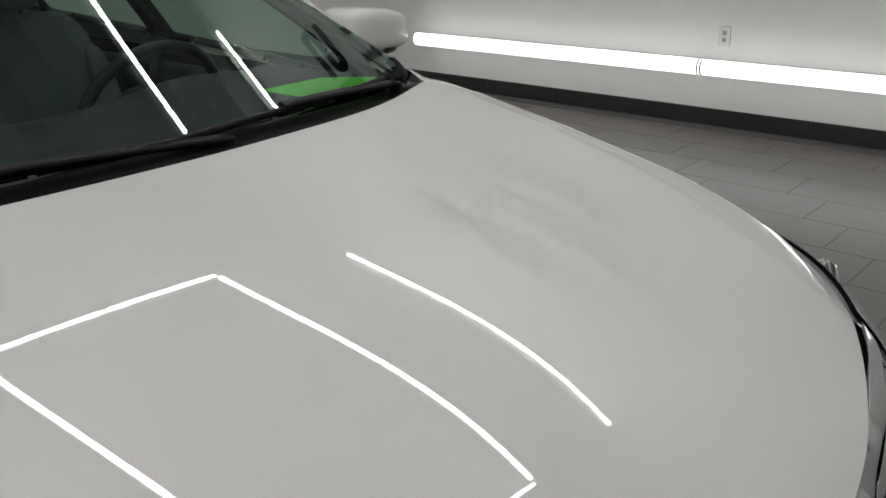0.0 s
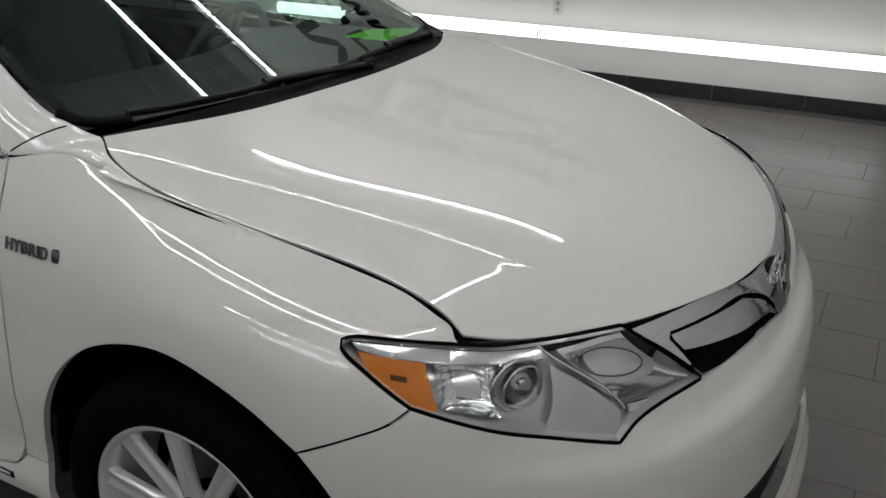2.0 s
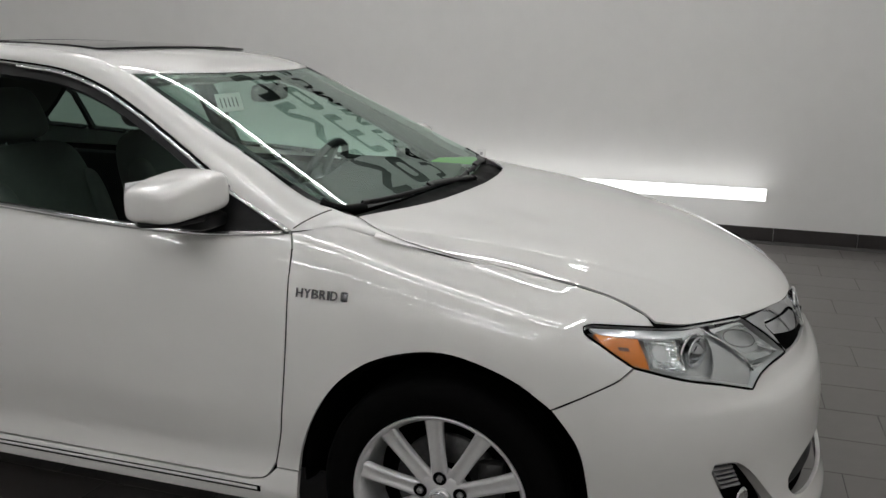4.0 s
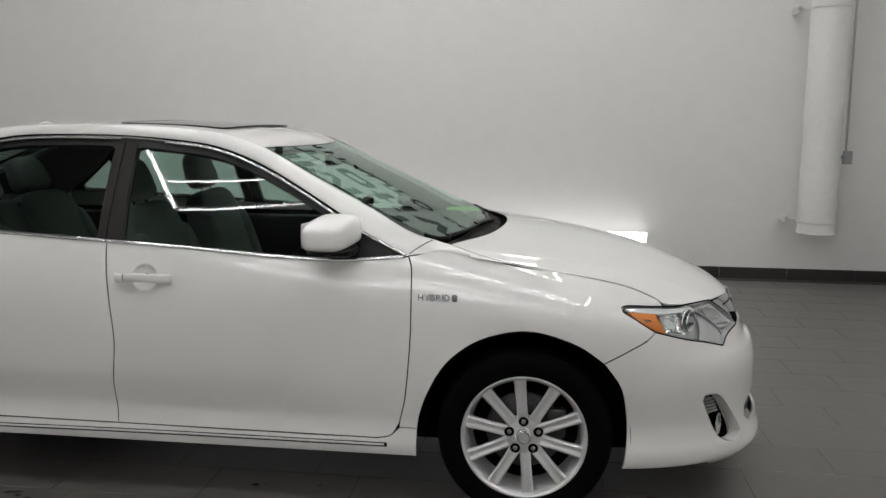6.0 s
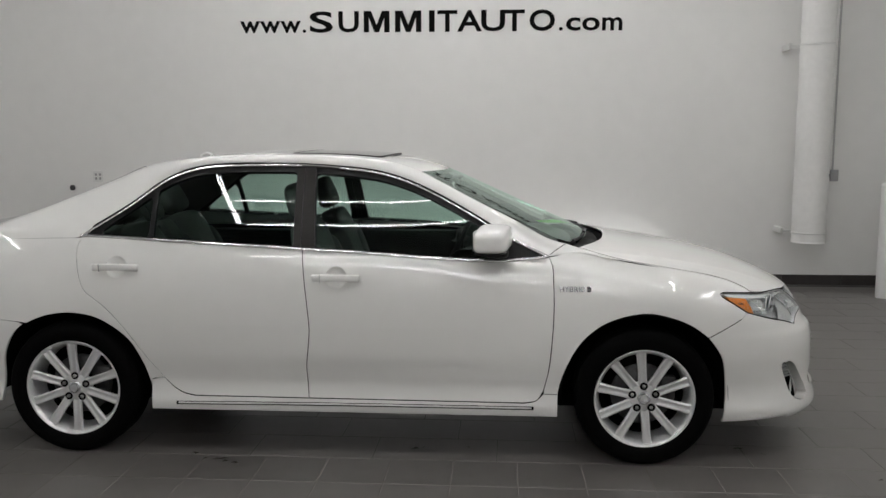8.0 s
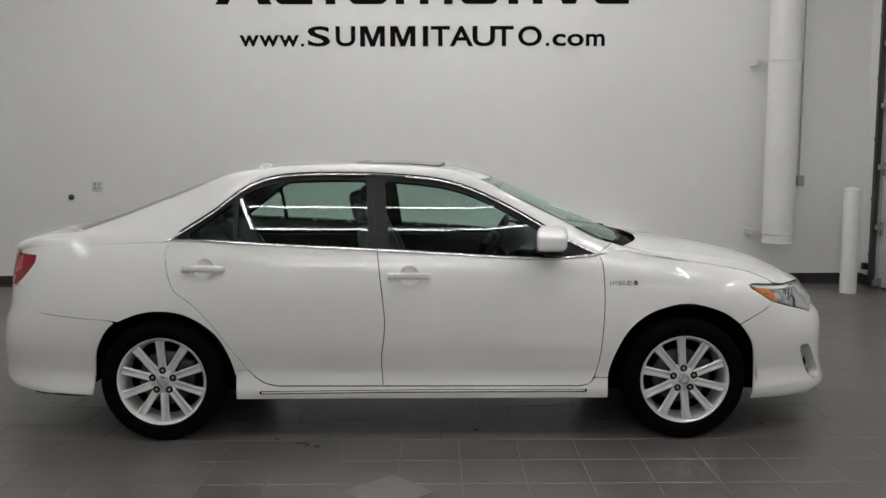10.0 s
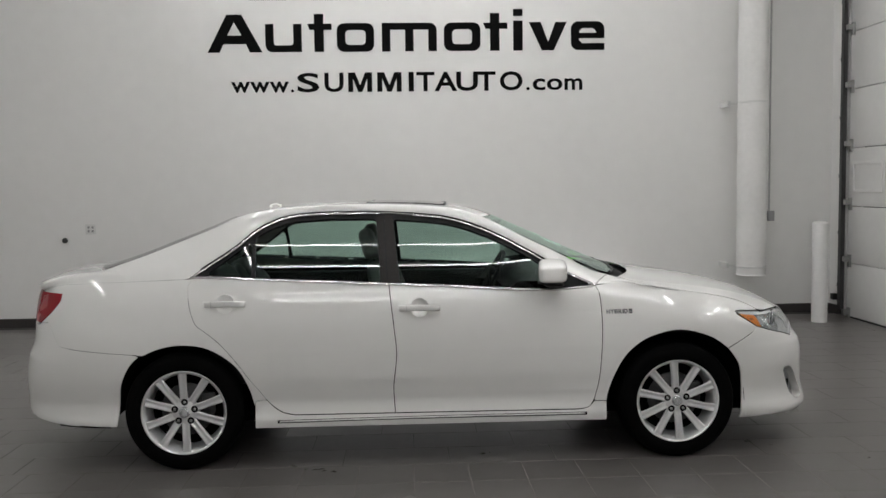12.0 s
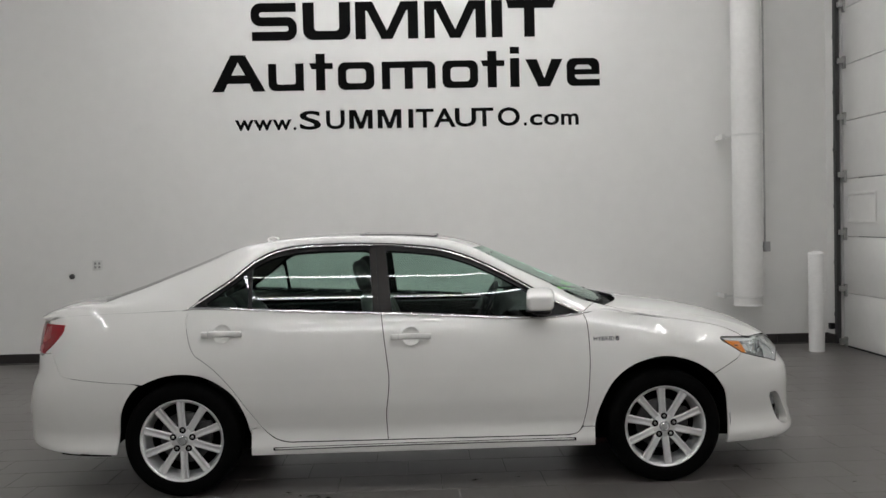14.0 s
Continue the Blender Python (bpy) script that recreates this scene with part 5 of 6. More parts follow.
# rear bumper and tail lights
rear_q = lambda x, z: float(np.degrees(np.arccos(np.clip((RX - x) / tail(z), 0, 1) ** (RN / 2))))
to_q = lambda pts: [(rear_q(x, z), z) for x, z in pts]
rb_low = to_q([(-3.15, .245), (-3.3, .25), (-3.46, .262)]) + [(45, .275), (25, .285), (0, .285)]
rb_edge = to_q([(-3.15, .245), (-3.141, .274), (-3.128, .368), (-3.109, .492), (-3.06, .592), (-3.002, .645)])
rb_seam = to_q([(-3.002, .645), (-3.02, .656), (-3.2, .673), (-3.41, .692), (-3.475, .703)])
rb_up = to_q([(-3.475, .703), (-3.545, .825)])
rb_top = [rb_up[-1], (rear_q(-3.62, .815), .812), (40, .80), (0, .80)]
rear_bumper_ring = outline(turned(mir(rb_low)[:-1] + rb_low[::-1]), turned(rb_edge), turned(rb_seam), turned(rb_up), turned(rb_top + mir(rb_top)[1:]),
                           turned(mir(rb_up)), turned(mir(rb_seam)), turned(mir(rb_edge)))
sheet("rear_bumper", rear_bumper_ring, rear_f, PAINT, car, step=0.018, thick=.015)
sheet("trunk_face", outline(turned([(0, .81), (25.5, .81)]), turned([(25.5, .81), (25.5, .987), (50, 1.012)]), turned([(50, 1.012), (0, 1.022), (-50, 1.012)]), turned([(-50, 1.012), (-25.5, .987), (-25.5, .81)]), turned([(-25.5, .81), (0, .81)])), rear_f, PAINT, car, step=.02)


def tail_light(side):
    t_ring = outline(turned([(26, .985), (60, .985), (rear_q(-3.475, .978), .978)]), turned([(rear_q(-3.475, .978), .978), (rear_q(-3.472, .95), .95), (rear_q(-3.53, .886), .886), (rear_q(-3.62, .815), .815)]), turned([(rear_q(-3.62, .815), .812), (26, .81)]), turned([(26, .81), (26, .985)]))
    root = sheet("tail_light", t_ring, rear_f, RED, car, "red wraparound tail light", step=.01, thick=.02, off=.002, side=side)



def mirror_unit(side):
    """Door mirror: painted shell with a flat glass face behind, black foot and lower trim."""
    n, k = 26, 44
    a, b = np.linspace(-math.pi / 2, math.pi / 2, n), np.linspace(-math.pi, math.pi, k, endpoint=False)
    A, B = np.meshgrid(a, b, indexing="ij")
    sp = lambda v_, p_: np.sign(v_) * np.abs(v_) ** p_
    out_, z_ = sp(np.sin(A), .45), sp(np.cos(A), .34) * sp(np.sin(B), .42)
    x_ = sp(np.cos(A), .40) * sp(np.cos(B), .55)
    x_ = np.where(x_ < 0, x_ * .75, x_)
    zz_ = np.where(z_ > 0, z_ * (.062 - .012 * out_ - .010 * out_ ** 2), z_ * (.050 + .004 * out_))
    P = np.stack([-.728 + x_ * .092 - .018 * out_, .905 + .125 * out_, 1.078 + zz_ - .004 * out_], -1) * (1, side, 1)
    root = grid("mirror", P, PAINT, car, "white door mirror on a black foot", closed_v=True, flip=side < 0)
    pad("mirror_foot", np.array((-.70, .828 * side, 1.008)), (.11, .16, .045), BLACK, root, power=.6)
    band = np.array([(-.728 + .066 * math.cos(w) - .016 * math.sin(w), (.905 + .112 * math.sin(w)) * side, 1.024) for w in np.linspace(0, 2 * math.pi, 36, endpoint=False)])
    sweep("lower_trim", band, [(-.006, -.007), (-.006, .004), (.006, .004), (.006, -.007)], BLACK, root, closed=True, ups=np.tile((0, 0, 1.0), (36, 1)))
    face = np.array([[(-.792 - .016 * u, (.905 + .105 * u * (1 - .1 * abs(w))) * side, 1.078 + .046 * w) for w in np.linspace(-1, 1, 8)] for u in np.linspace(-1, 1, 8)])
    grid("mirror_glass", face, CHROME, root)


def handle(at, side, parent):
    """A pull handle over a scooped recess."""
    x, z = at
    y = float(side_y(x, z))
    w = np.linspace(0, 2 * math.pi, 36, endpoint=False)
    P = np.stack([np.stack([x + .052 * s * np.cos(w), np.array([float(side_y(x + .052 * s * math.cos(t), z + .052 * s * math.sin(t))) for t in w]) + .0012 - d, z + .052 * s * np.sin(w)], -1)
                  for s, d in ((1.02, .0015), (.96, .003), (.85, .010), (.6, .019), (.3, .023), (.01, .024))], 0) * (1, side, 1)
    grid("handle_recess", P, PAINT, parent, closed_v=True, flip=side < 0)
    s = np.linspace(-1, 1, 26)
    pth = np.stack([x + .112 * s, y + .030 - .018 * s ** 4 - .002, z + .004 * (1 - s * s) - .001 + 0 * s], -1)
    sec = [(math.copysign(abs(math.cos(a)) ** .7, math.cos(a)) * .017, math.copysign(abs(math.sin(a)) ** .7, math.sin(a)) * .0095) for a in np.linspace(0, 2 * math.pi, 12, endpoint=False)]
    g = sweep("door_handle", pth, sec, PAINT, parent, "body-coloured pull handle", side=side, ups=np.tile((0, 1.0, 0), (26, 1)))
    block("lock_cover", (x - .072, y * 1 + .012, z - .0175), (x - .0705, y + .0385, z + .0175), GREY_BOX, g, bevel=0).matrix_basis = Matrix.Scale(side, 4, (0, 1, 0))


def strip_on_side(name, pts, w, h, mat, parent, side, n=90, off=.002, label="", lean=.35):
    line = smooth_line(pts, n)
    p3 = side_f(line[:, 0], line[:, 1])
    nrm = np.stack([0 * line[:, 0], np.ones(n), lean * (line[:, 1] > 1.0)], -1)
    return sweep(name, p3 + nrm * off, ribbon(w, h), mat, parent, label, side=side, ups=nrm)


for side, _ in SIDES:
    sheet("front_fender", fender_ring, side_f, PAINT, car, step=0.012, side=side)
    fd = sheet("front_door", front_door_ring, side_f, PAINT, car, step=0.012, side=side, holes=[disc(front_handle)])
    rd = sheet("rear_door", rear_door_ring, side_f, PAINT, car, step=0.012, side=side, holes=[disc(rear_handle)])
    sheet("quarter_panel", quarter_ring, side_f, PAINT, car, step=0.012, side=side, gap=.0006, round_edge=.05)
    rk = sheet("rocker_panel", rocker_ring, side_f, PAINT, car, step=0.012, side=side)
    # surface strip in black for the shaded edges of the rocker recess
    strip_on_side("rocker_groove", [(-2.26, .262), (-1.5, .268), (-.52, .268)], .017, .001, VOID, rk, side, off=.0010)
    strip_on_side("rocker_insert", [(-2.25, .2625), (-1.5, .2685), (-.53, .2685)], .009, .0012, PAINT, rk, side, off=.0016)
    # black strips laid in the panel gaps in place of their shade
    for gap_line in (door_cut[1:], B_line, rear_cut[2:], [(.284, .625), (.38, .676), (.44, .710)], [(-3.41, .692), (-3.2, .673), (-3.06, .660), (-2.99, .652)]):
        strip_on_side("panel_seal", gap_line, .014, .0008, VOID, car, side, off=-.0036)
    fr = grid("side_frame", body_frame * (1, side, 1), PAINT, car, "painted pillars and roof rail", flip=side < 0)
    fr.data.normals_split_custom_set_from_vertices([tuple(n) for n in (frame_normals * (1, side, 1)).reshape(-1, 3)])
    grid("pillar_trim", (body_frame - out_n[:, None] * .03) * (1, side, 1), TRIM_GREY, car, "grey inner pillar trim", flip=side < 0)
    cap_x = np.linspace(-.455, -.07, 34)
    cap_low = side_f(cap_x, top_of(cap_x)[0] - .010) - np.array((0, .0015, 0))
    fade = (1 - np.linspace(0, 1, 34))[:, None] ** 3
    cap_low = cap_low + (body_frame[0, 0] - cap_low[0]) * fade
    cap_up = body_frame[0]
    corner = [(x, y, float(hood_z(x, y)) - .002) for x, y in ((-.305, .693), (-.24, .735), (-.163, .759))]
    cap_edge = smooth_line([tuple(body_frame[0, -1]), (-.335, .70, 1.028), *corner, tuple(cap_low[-1] + (0.004, -.003, .002))], 34)
    v_ = v
    P = np.empty((34, 15, 3))
    for a_ in range(34):
        s_ = a_ / 33
        line = cap_low[a_] * (1 - v_)[:, None] + cap_edge[a_] * v_[:, None]
        bend = (cap_up - (cap_up[0] * (1 - v_)[:, None] + cap_up[-1] * v_[:, None])) * (1 - s_)
        P[a_] = line + bend
    lip_x = np.linspace(-.22, .16, 40)
    hood_line = smooth_line(hood_side, 200)
    lip_in = np.interp(lip_x, hood_line[:, 0], -hood_line[:, 1]) + .0035
    lip_out = np.maximum(seam_y(lip_x) + .005, lip_in + .001)
    out_z = top_of(lip_x)[0] - .0042
    in_z = hood_z(lip_x, lip_in) - .0025
    rows_ = [np.stack([lip_x, lip_out * (1 - a_) + lip_in * a_, out_z * (1 - a_) + in_z * a_ + .0012 * math.sin(math.pi * a_)], -1) for a_ in np.linspace(0, 1, 5)]
    grid("fender_lip", np.stack(rows_, 1) * (1, side, 1), PAINT, car, "painted inner lip of the fender along the hood", flip=side > 0)
    # no real gap here: a black strip draws the shaded joint
    sweep("pillar_seal", body_frame[0, 1:-1], [(-.0016, -.004), (-.0016, .0008), (.0016, .0008), (.0016, -.004)], VOID, car, "black strip standing in for the shaded joint at the pillar foot", side=side, ups=np.tile(tuple(out_n[0]), (13, 1)))
    grid("fender_cap", P * (1, side, 1), PAINT, car, "painted fender corner below the windshield pillar", flip=side > 0)
    # side glass, black surrounds and bright mouldings
    ztop = curve([p[0] for p in dlo][::-1], [p[1] for p in dlo][::-1])
    run = lambda a, b, d, n=14: [(x, float(ztop(x)) - d) for x in np.linspace(a, b, n)]
    bot = lambda a, b, d=.012, n=10: [(x, float(belt_z(x)) + d) for x in np.linspace(a, b, n)]
    fg = outline(bot(-.56, -1.565), [(-1.565, float(belt_z(-1.565)) + .012), (-1.60, float(ztop(-1.60)) - .03)], run(-1.60, -.60, .03)[:-1] + [(-.56, .99)])
    rg = outline(bot(-1.675, -2.37), [(-2.37, float(belt_z(-2.37)) + .012), (-2.385, float(ztop(-2.385)) - .035)], run(-2.385, -1.70, .03), [(-1.70, float(ztop(-1.70)) - .03), (-1.675, float(belt_z(-1.675)) + .012)])
    qg = outline(bot(-2.395, -2.66), [(-2.66, float(belt_z(-2.66)) + .012), (-2.405, float(ztop(-2.405)) - .035)], [(-2.405, float(ztop(-2.405)) - .035), (-2.395, float(belt_z(-2.395)) + .012)])
    whole = outline(bot(-.47, -2.72, .002, 20), run(-2.72, -.47, .004, 40))
    sheet("door_frame", whole, side_f, BLACK, fd, "black window surround", step=.012, holes=[fg, rg, qg], thick=.02, gap=0, off=-.006, side=side)
    sheet("front_window", fg, side_f, SIDE_GLASS, fd, "tinted front door glass", step=.03, thick=0, gap=-.004, off=-.012, side=side)
    sheet("rear_door_window", rg, side_f, SIDE_GLASS, rd, "tinted rear door glass", step=.03, thick=0, gap=-.004, off=-.012, side=side)
    sheet("quarter_window", qg, side_f, SIDE_GLASS, rd, "small fixed rear glass", step=.03, thick=0, gap=-.004, off=-.012, side=side)
    pil = outline([(-1.57, float(belt_z(-1.57)) + .006), (-1.632, float(belt_z(-1.632)) + .006)], [(-1.632, float(belt_z(-1.632)) + .006), (-1.655, float(ztop(-1.655)) - .012)],
                  [(-1.655, float(ztop(-1.655)) - .012), (-1.605, float(ztop(-1.6)) - .012)], [(-1.605, float(ztop(-1.6)) - .012), (-1.57, float(belt_z(-1.57)) + .006)])
    sheet("pillar_cover", pil, side_f, PILLAR, fd, "dark pillar cover", step=.012, thick=.008, gap=.001, off=-.001, side=side)
    pil = outline([(-1.637, float(belt_z(-1.637)) + .006), (-1.672, float(belt_z(-1.672)) + .006)], [(-1.672, float(belt_z(-1.672)) + .006), (-1.70, float(ztop(-1.7)) - .012)],
                  [(-1.70, float(ztop(-1.7)) - .012), (-1.66, float(ztop(-1.66)) - .012)], [(-1.66, float(ztop(-1.66)) - .012), (-1.637, float(belt_z(-1.637)) + .006)])
    sheet("pillar_cover", pil, side_f, PILLAR, rd, "dark pillar cover", step=.012, thick=.008, gap=.001, off=-.001, side=side)
    strip_on_side("belt_moulding", belt_run(-.47, -1.627), .016, .007, MOULD, fd, side, label="bright belt moulding")
    strip_on_side("belt_moulding", belt_run(-1.633, -2.735), .016, .007, MOULD, rd, side, label="bright belt moulding")
    strip_on_side("window_moulding", [(x, z - .003) for x, z in dlo if x > -1.65], .013, .007, MOULD, fd, side, label="bright window moulding", off=.003, lean=.05)
    strip_on_side("window_moulding", [(x, z - .003) for x, z in dlo if x < -1.66], .013, .007, MOULD, rd, side, label="bright window moulding", off=.003, lean=.05)
    # raised black strip paints the shade of the gap over the moulding
    strip_on_side("frame_seal", [(x, z + .008) for x, z in dlo if -2.70 < x < -.50], .008, .0012, VOID, fr, side, n=140, label="black strip standing in for the shaded gap above the window moulding", off=.0085, lean=.05)
    tri = outline([(-.475, .985), (-.60, .974), (-.72, .972)], [(-.72, .972), (-.70, 1.03), (-.655, 1.068)], [(-.655, 1.068), (-.475, .985)])
    sheet("mirror_corner", tri, side_f, BLACK, fd, "black corner cover", step=.012, thick=.01, gap=0, off=-.002, side=side)
    handle(front_handle, side, fd)
    handle(rear_handle, side, rd)
    headlight(side)
    fog_lamp(side, fog_r)
    tail_light(side)
    mirror_unit(side)
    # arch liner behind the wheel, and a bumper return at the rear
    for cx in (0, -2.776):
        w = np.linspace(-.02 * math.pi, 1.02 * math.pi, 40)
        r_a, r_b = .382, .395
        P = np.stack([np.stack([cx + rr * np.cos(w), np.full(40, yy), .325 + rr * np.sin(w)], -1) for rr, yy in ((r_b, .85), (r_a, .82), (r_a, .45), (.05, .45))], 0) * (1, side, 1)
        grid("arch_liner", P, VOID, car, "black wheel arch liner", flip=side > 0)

# black sheets as painted shade behind the panel gaps and hood, floor pan
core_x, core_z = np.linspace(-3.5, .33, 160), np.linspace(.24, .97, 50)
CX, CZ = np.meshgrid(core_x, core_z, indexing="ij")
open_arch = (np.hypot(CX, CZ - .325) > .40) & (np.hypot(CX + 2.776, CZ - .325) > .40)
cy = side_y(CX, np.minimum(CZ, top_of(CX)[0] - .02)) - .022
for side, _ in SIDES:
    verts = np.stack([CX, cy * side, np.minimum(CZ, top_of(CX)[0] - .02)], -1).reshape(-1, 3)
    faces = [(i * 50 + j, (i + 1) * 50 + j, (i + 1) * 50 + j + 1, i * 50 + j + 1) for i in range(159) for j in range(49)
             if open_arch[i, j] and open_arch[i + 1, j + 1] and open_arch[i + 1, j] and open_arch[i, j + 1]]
    mesh("body_core", verts, faces, VOID, car, "black sheet standing in for shade behind the panel gaps")
hx, hy = np.meshgrid(np.linspace(-.27, .74, 40), np.linspace(-.66, .66, 40), indexing="ij")
hx = np.minimum(hx, .74 - .62 * np.abs(hy) ** 2.2)
grid("hood_liner", np.stack([hx, hy, hood_z(hx, hy) - .03], -1), VOID, car, "black sheet standing in for shade under the hood")
block("floor_pan", (-3.1, -.62, .20), (.55, .62, .27), VOID, car, "dark underbody", bevel=.02)
block("engine_bay", (-.1, -.55, .26), (.56, .55, .60), VOID, car, "dark engine bay block", bevel=.03)
block("trunk_floor", (-3.45, -.60, .36), (-2.95, .60, .70), VOID, car, "dark luggage bay", bevel=.03)


# wheels
def wheel(cx, side, phase):
    """Tyre, ten-spoke alloy rim, hub cap, lug nuts and brake disc. Built for the right side at the axle end."""
    root = lathe("wheel", [(.232, .090), (.237, .094), (.237, .098), (.232, .099), (.225, .092), (.214, .07), (.206, .03), (.200, -.06)], ALLOY, car, "ten-spoke silver alloy wheel", n=72, at=(cx, -.7875, .325))
    prof = [(.232, .086), (.238, .100), (.252, .108), (.275, .1125), (.295, .109), (.312, .100), (.322, .088), (.3265, .07), (.328, .0), (.3265, -.07), (.318, -.095), (.29, -.11), (.235, -.09)]
    tyre = lathe("tyre", prof, RUBBER, root, "black rubber tyre", n=96, at=(cx, -.7875, .3275))
    for d in (.048, .016, -.016, -.048):
        lathe("tread_groove", [(.3289, d - .004), (.3292, d), (.3289, d + .004)], VOID, tyre, n=96, at=(cx, -.7875, .3275))
    # black disc added so the room behind the spokes looks shaded
    lathe("disc_backing", [(.001, -.02), (.19, -.02), (.205, -.03)], VOID, root, "black disc standing in for shade behind the spokes", n=40, at=(cx, -.7875, .325))
    lathe("brake_disc", [(.07, .006), (.145, .006), (.148, .0), (.148, -.01)], BRAKE, root, "grey brake disc", n=48, at=(cx, -.7875, .325))
    part("caliper", box(bmesh.new(), (cx + .085, -.815, .30), (cx + .155, -.775, .42), .012, 2), BRAKE, root, "grey brake caliper", True)
    for k in range(10):
        a = radians(phase + 36 * k)
        rows = []
        for r, wd, dep, th in ((.045, .020, .072, .02), (.075, .0205, .078, .02), (.12, .0195, .082, .02), (.17, .0205, .086, .02), (.205, .0225, .088, .02), (.226, .0245, .088, .02)):
            sec = [(-wd, dep - th), (-wd, dep - .004), (-wd * .62, dep), (-wd * .40, dep - .004), (wd * .40, dep - .004), (wd * .62, dep), (wd, dep - .004), (wd, dep - th)]
            rows.append([(cx + r * math.cos(a) - t * math.sin(a), -.7875 - d, .325 + r * math.sin(a) + t * math.cos(a)) for t, d in sec])
        grid("spoke", np.array(rows), ALLOY, root, flip=True)
    lathe("hub", [(.001, .075), (.06, .075), (.072, .070), (.078, .05)], ALLOY, root, n=40, at=(cx, -.7875, .325))
    lathe("centre_cap", [(.001, .092), (.018, .0915), (.027, .089), (.030, .083), (.031, .07)], HOUSING, root, "silver centre cap", n=32, at=(cx, -.7875, .325))
    lathe("cap_ring", [(.020, .0925), (.0225, .0935), (.025, .0905)], CHROME, root, n=32, at=(cx, -.7875, .325))
    for k in range(5):
        a = radians(90 + phase - 95 + 2 + 72 * k)
        p = (cx + .0572 * math.cos(a), -.7875, .325 + .0572 * math.sin(a))
        # black disc on the hub face, painted shade of a lug hole
        lathe("lug_hole", [(.019, .0785), (.0185, .0772), (.016, .0765), (.001, .0762)], VOID, root, n=16, at=p)
        lathe("lug_nut", [(.001, .0865), (.007, .086), (.009, .083), (.0095, .074)], STEEL, root, n=6, at=p)
    return root


def mirrored(ob):
    """The same wheel on the other side of the car."""
    made = {}
    for o in (ob, *ob.children_recursive):
        c = o.copy()
        scene.collection.objects.link(c)
        made[o] = c
        c.parent = made.get(o.parent, o.parent)
        c.matrix_parent_inverse = o.matrix_parent_inverse
    made[ob].matrix_basis = Matrix.Translation((2 * ob_mid(ob), 0, 0)) @ Matrix.Rotation(math.pi, 4, "Z")
    return made[ob]


def ob_mid(ob):
    return sum(v.co.x for v in ob.data.vertices) / len(ob.data.vertices)


w_f = wheel(0.0, -1, 95)
w_r = wheel(-2.776, -1, 92)
mirrored(w_f)
mirrored(w_r)

# badge lettering on the right front fender, laid on the surface
bc = Vector((-.330, -float(side_y(-.330, .842)), .842))
bn = -Vector((float(side_y(-.322, .836) - side_y(-.342, .836)) / .02, 1, float(side_y(-.332, .846) - side_y(-.332, .826)) / .02)).normalized()
bx_v = (Vector((1, 0, 0)) - bn * bn.x).normalized()
badge_turn = Matrix((bx_v, -bn, bx_v.cross(-bn))).transposed().to_4x4()
wide = [1, 1, 1, 1, .42, 1]
at_x = [-.074 + .122 / 5.42 * sum(wide[:i]) for i in range(6)]
letters("HYBRID", [(at_x[i], at_x[i] + wide[i] * .0225 - .0035, -.012, .012) for i in range(6)], BADGE, bc + bn * .0035, car, "dark chrome raised badge lettering", bold=0.012, turn=badge_turn)
bm = box(bmesh.new(), (.052, -.003, -.014), (.074, .005, .014), .006, 2)
bmesh.ops.transform(bm, matrix=Matrix.Translation(bc) @ badge_turn, verts=bm.verts)
part("badge_mark", bm, BADGE, car, "small dark chrome badge mark", True)

# cabin
def seat(x, y, wide, back_z, headrest=True, lean=18, long=.52):
    """A padded seat: cushion, backrest with side bolsters, headrest on posts."""
    root = pad("seat", (x + long / 2 - .05, y, .50), (long, wide, .17), LEATHER, car, "grey leather seat", power=.4)
    m = Matrix.Rotation(radians(-lean), 4, "Y")
    d = m @ Vector((0, 0, 1))
    b0 = Vector((x, y, .50))
    c = b0 + d * ((back_z - .50) / 2)
    pad("backrest", c, (.15, wide, back_z - .46), LEATHER, root, "grey leather backrest", power=.42, m=m, taper=.06)
    for s in (-1, 1):
        pad("bolster", c + Vector((.05, s * wide * .42, -.03)), (.12, .09, (back_z - .50) * .8), LEATHER, root, power=.6, m=m)
    if headrest:
        h = b0 + d * (back_z - .50 + .125)
        pad("headrest", h, (.10, wide * .52, .19), LEATHER, root, "grey padded headrest", power=.55, m=m, taper=.1)
        for s in (-1, 1):
            part("headrest_post", rod(bmesh.new(), b0 + d * (back_z - .56) + Vector((0, s * .06, 0)), h + Vector((0, s * .06, 0)), .006, 8), CHROME, root, smooth=True)


for y in (-.37, .37):
    seat(-1.52, y, .50, 1.13)
    seat(-2.42, y, .54, 1.12, lean=24)
seat(-2.42, 0, .24, 1.10, lean=24)
block("centre_console", (-1.45, -.12, .30), (-.62, .12, .68), DASH, car, "dark centre console", bevel=.03)
for side, _ in SIDES:
    block("door_trim", (-2.65, .70, .45), (-.55, .775, .955), DOOR_CARD, car, "dark inner door trim", bevel=.03).matrix_basis = Matrix.Scale(side, 4, (0, 1, 0))
block("rear_shelf", (-3.22, -.56, 1.015), (-2.62, .56, 1.055), TRIM_GREY, car, "grey parcel shelf", bevel=.01)
block("rear_bulkhead", (-2.85, -.70, .30), (-2.72, .70, 1.03), VOID, car, "dark bulkhead", bevel=.01)
xs_d, ys_d = np.linspace(-.88, -.30, 24), np.linspace(-.70, .70, 40)
DX, DY = np.meshgrid(xs_d, ys_d, indexing="ij")
DX = DX - .13 * (np.abs(DY) / .7) ** 2
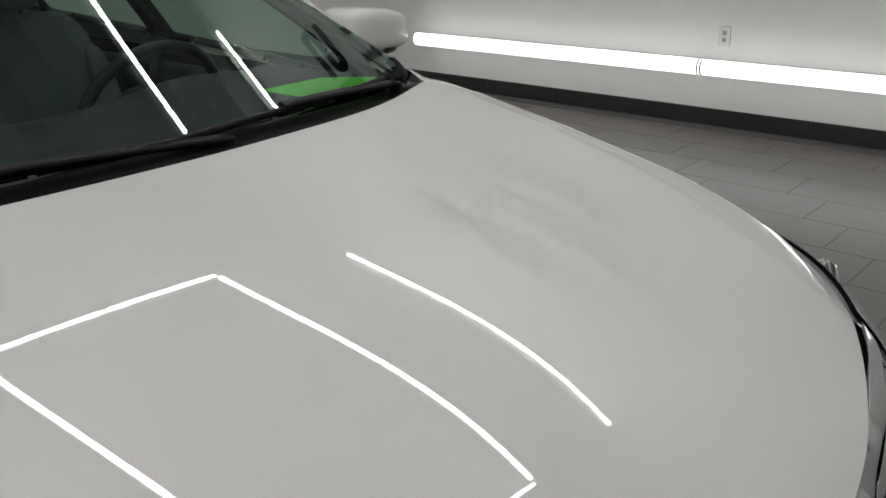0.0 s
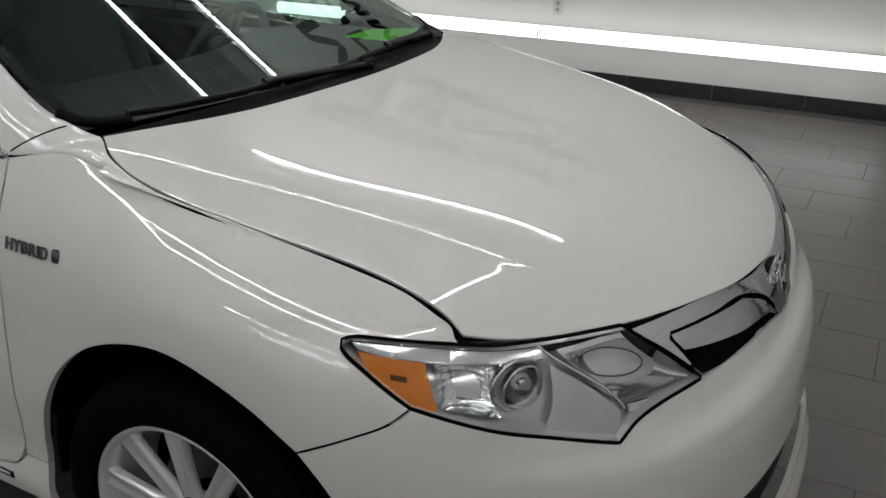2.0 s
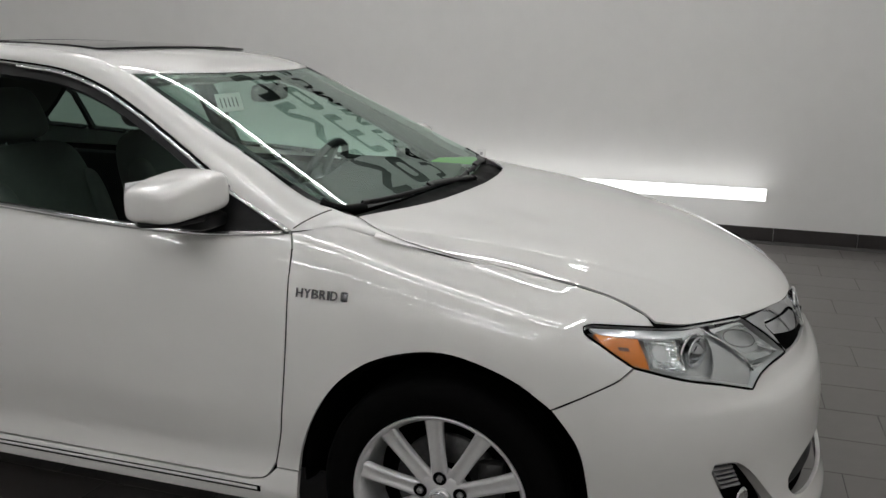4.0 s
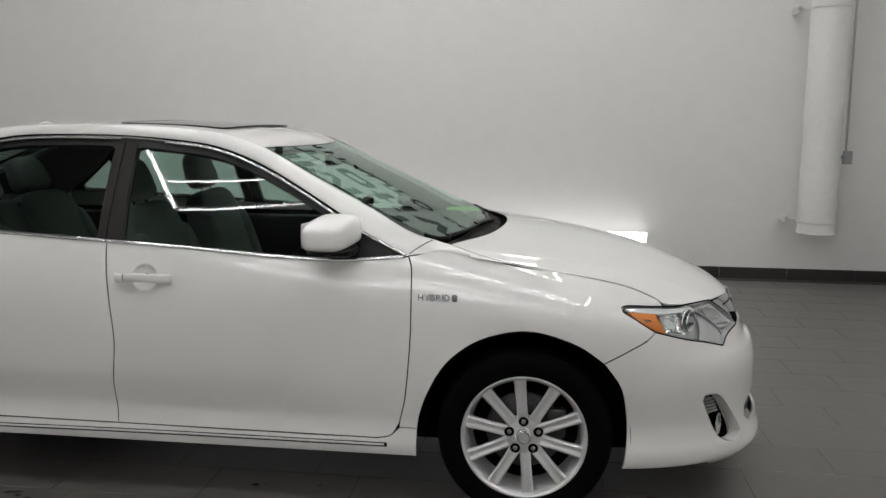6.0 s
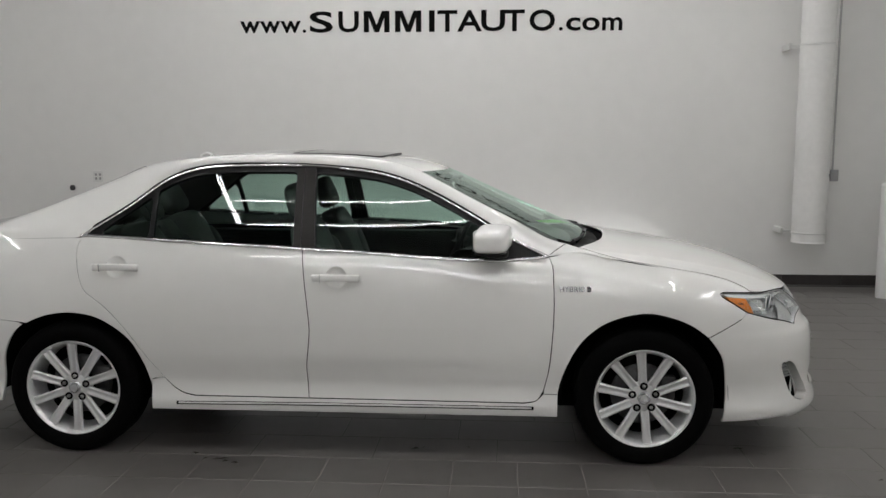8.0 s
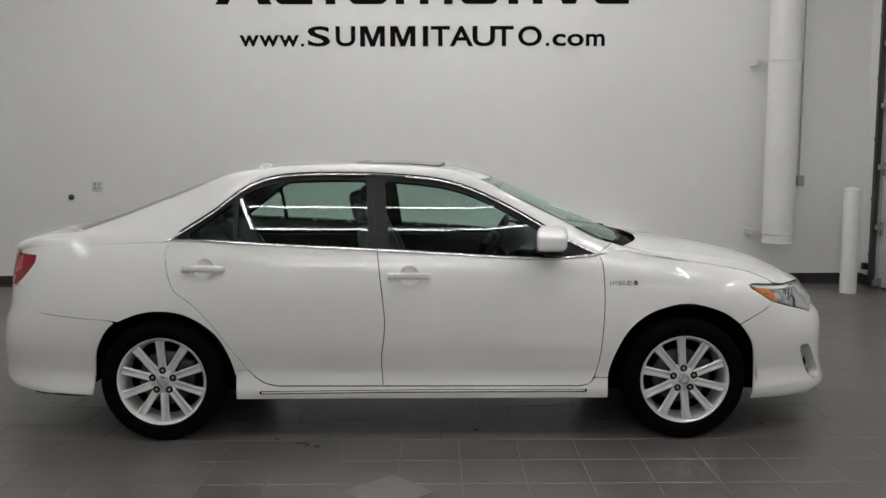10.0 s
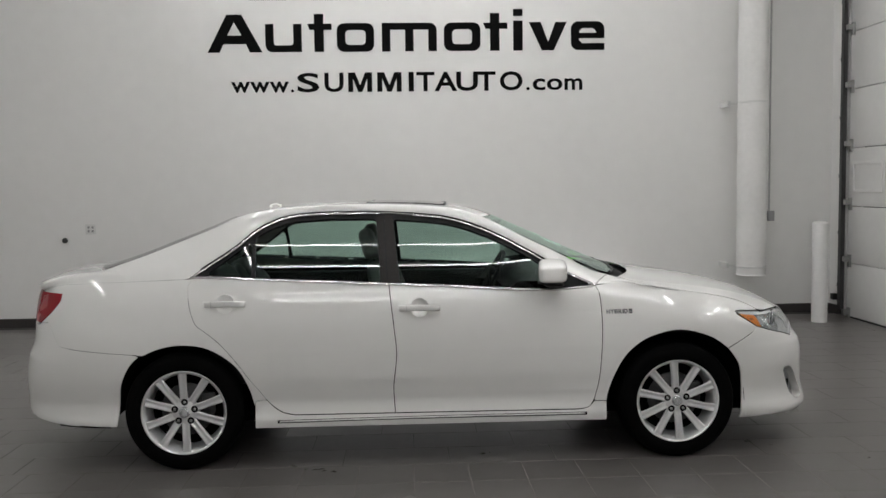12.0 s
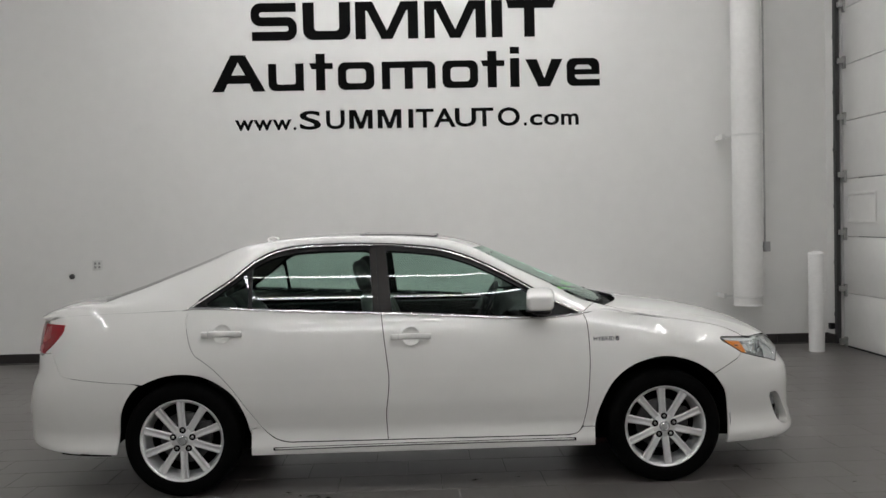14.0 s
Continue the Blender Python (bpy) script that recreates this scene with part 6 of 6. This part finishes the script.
dash_top = np.minimum(1.006 - .12 * np.clip((-.74 - (DX + .13 * (np.abs(DY) / .7) ** 2)) / .12, 0, 1) ** 2 + .025 * np.exp(-((DY - .37) / .17) ** 2) * np.clip((-.5 - DX) / .15, 0, 1), screen_z(DX, DY) - .016)
dash = grid("dashboard", np.stack([DX, DY, dash_top], -1), DASH, car, "dark dashboard top")
block("dash_face", (-.80, -.68, .55), (-.68, .68, .90), DASH, dash, "dark dashboard face", bevel=.03)
# steering wheel on the left-hand seat
sw_c, sw_n = Vector((-.93, .37, .93)), Vector((-.90, 0, .44)).normalized()
side_v, up_v = Vector((0, 1, 0)), sw_n.cross(Vector((0, 1, 0)))
w = np.linspace(0, 2 * math.pi, 48, endpoint=False)
pth = np.array([sw_c + side_v * (.185 * math.cos(a)) + up_v * (.185 * math.sin(a)) for a in w])
sw = sweep("steering_wheel", pth, [(.015 * math.cos(a), .015 * math.sin(a)) for a in np.linspace(0, 2 * math.pi, 10, endpoint=False)], DASH, car, "dark leather steering wheel", closed=True, ups=np.tile(tuple(sw_n), (48, 1)))
for a in (radians(180), 0, radians(270), radians(90)):
    e_ = sw_c + side_v * (.18 * math.cos(a)) + up_v * (.18 * math.sin(a))
    part("wheel_spoke", rod(bmesh.new(), sw_c, e_, .016, 8), DASH, sw, smooth=True)
pad("airbag_cover", sw_c, (.05, .17, .14), DASH, sw, power=.6)
part("column", rod(bmesh.new(), sw_c, sw_c - sw_n * .25, .04, 14), DASH, sw, smooth=True)
# inside mirror and sun visors
pad("inside_mirror", (-.94, 0, 1.305), (.035, .24, .065), BLACK, car, "black inside mirror", power=.5)
part("mirror_stalk", rod(bmesh.new(), (-.935, 0, 1.31), (-.90, 0, 1.34), .008, 8), BLACK, car, smooth=True)
for y in (-.33, .33):
    block("sun_visor", (-1.18, y - .17, 1.340), (-1.04, y + .17, 1.352), TRIM_GREY, car, "grey sun visor", bevel=.005, m=None)

# green card on the dashboard and the stock tag behind the glass
root = thing("green_card", (-.40, .50, 1.0), "bright green paper card lying on the dashboard", "card")
bm = bmesh.new()
top_v = [bm.verts.new(p) for p in ((-.278, .376, 1.036), (-.330, .652, 1.034), (-.47, .535, 1.036), (-.45, .352, 1.041))]
bm.faces.new(top_v)
bmesh.ops.solidify(bm, geom=bm.faces[:], thickness=.0015)
part("paper", bm, GREEN, root)
root = thing("stock_tag", (-.93, -.20, 1.28), "white handwritten tag hanging behind the windshield", "tag")
tag_m = look((-.93, -.29, 1.285), (-1.2, -.29, 1.20)) @ Matrix.Rotation(0, 4, "Z")
bm = box(bmesh.new(), (-.075, -.03, -.001), (.075, .03, .001), 0, 1)
bmesh.ops.transform(bm, matrix=tag_m, verts=bm.verts)
part("tag_card", bm, CARD, root)
for k in range(5):
    bm = box(bmesh.new(), (-.055 + k * .024, -.016, .0012), (-.050 + k * .024, .016, .0018), 0, 1)
    bmesh.ops.transform(bm, matrix=tag_m, verts=bm.verts)
    part("ink_mark", bm, INK, root)
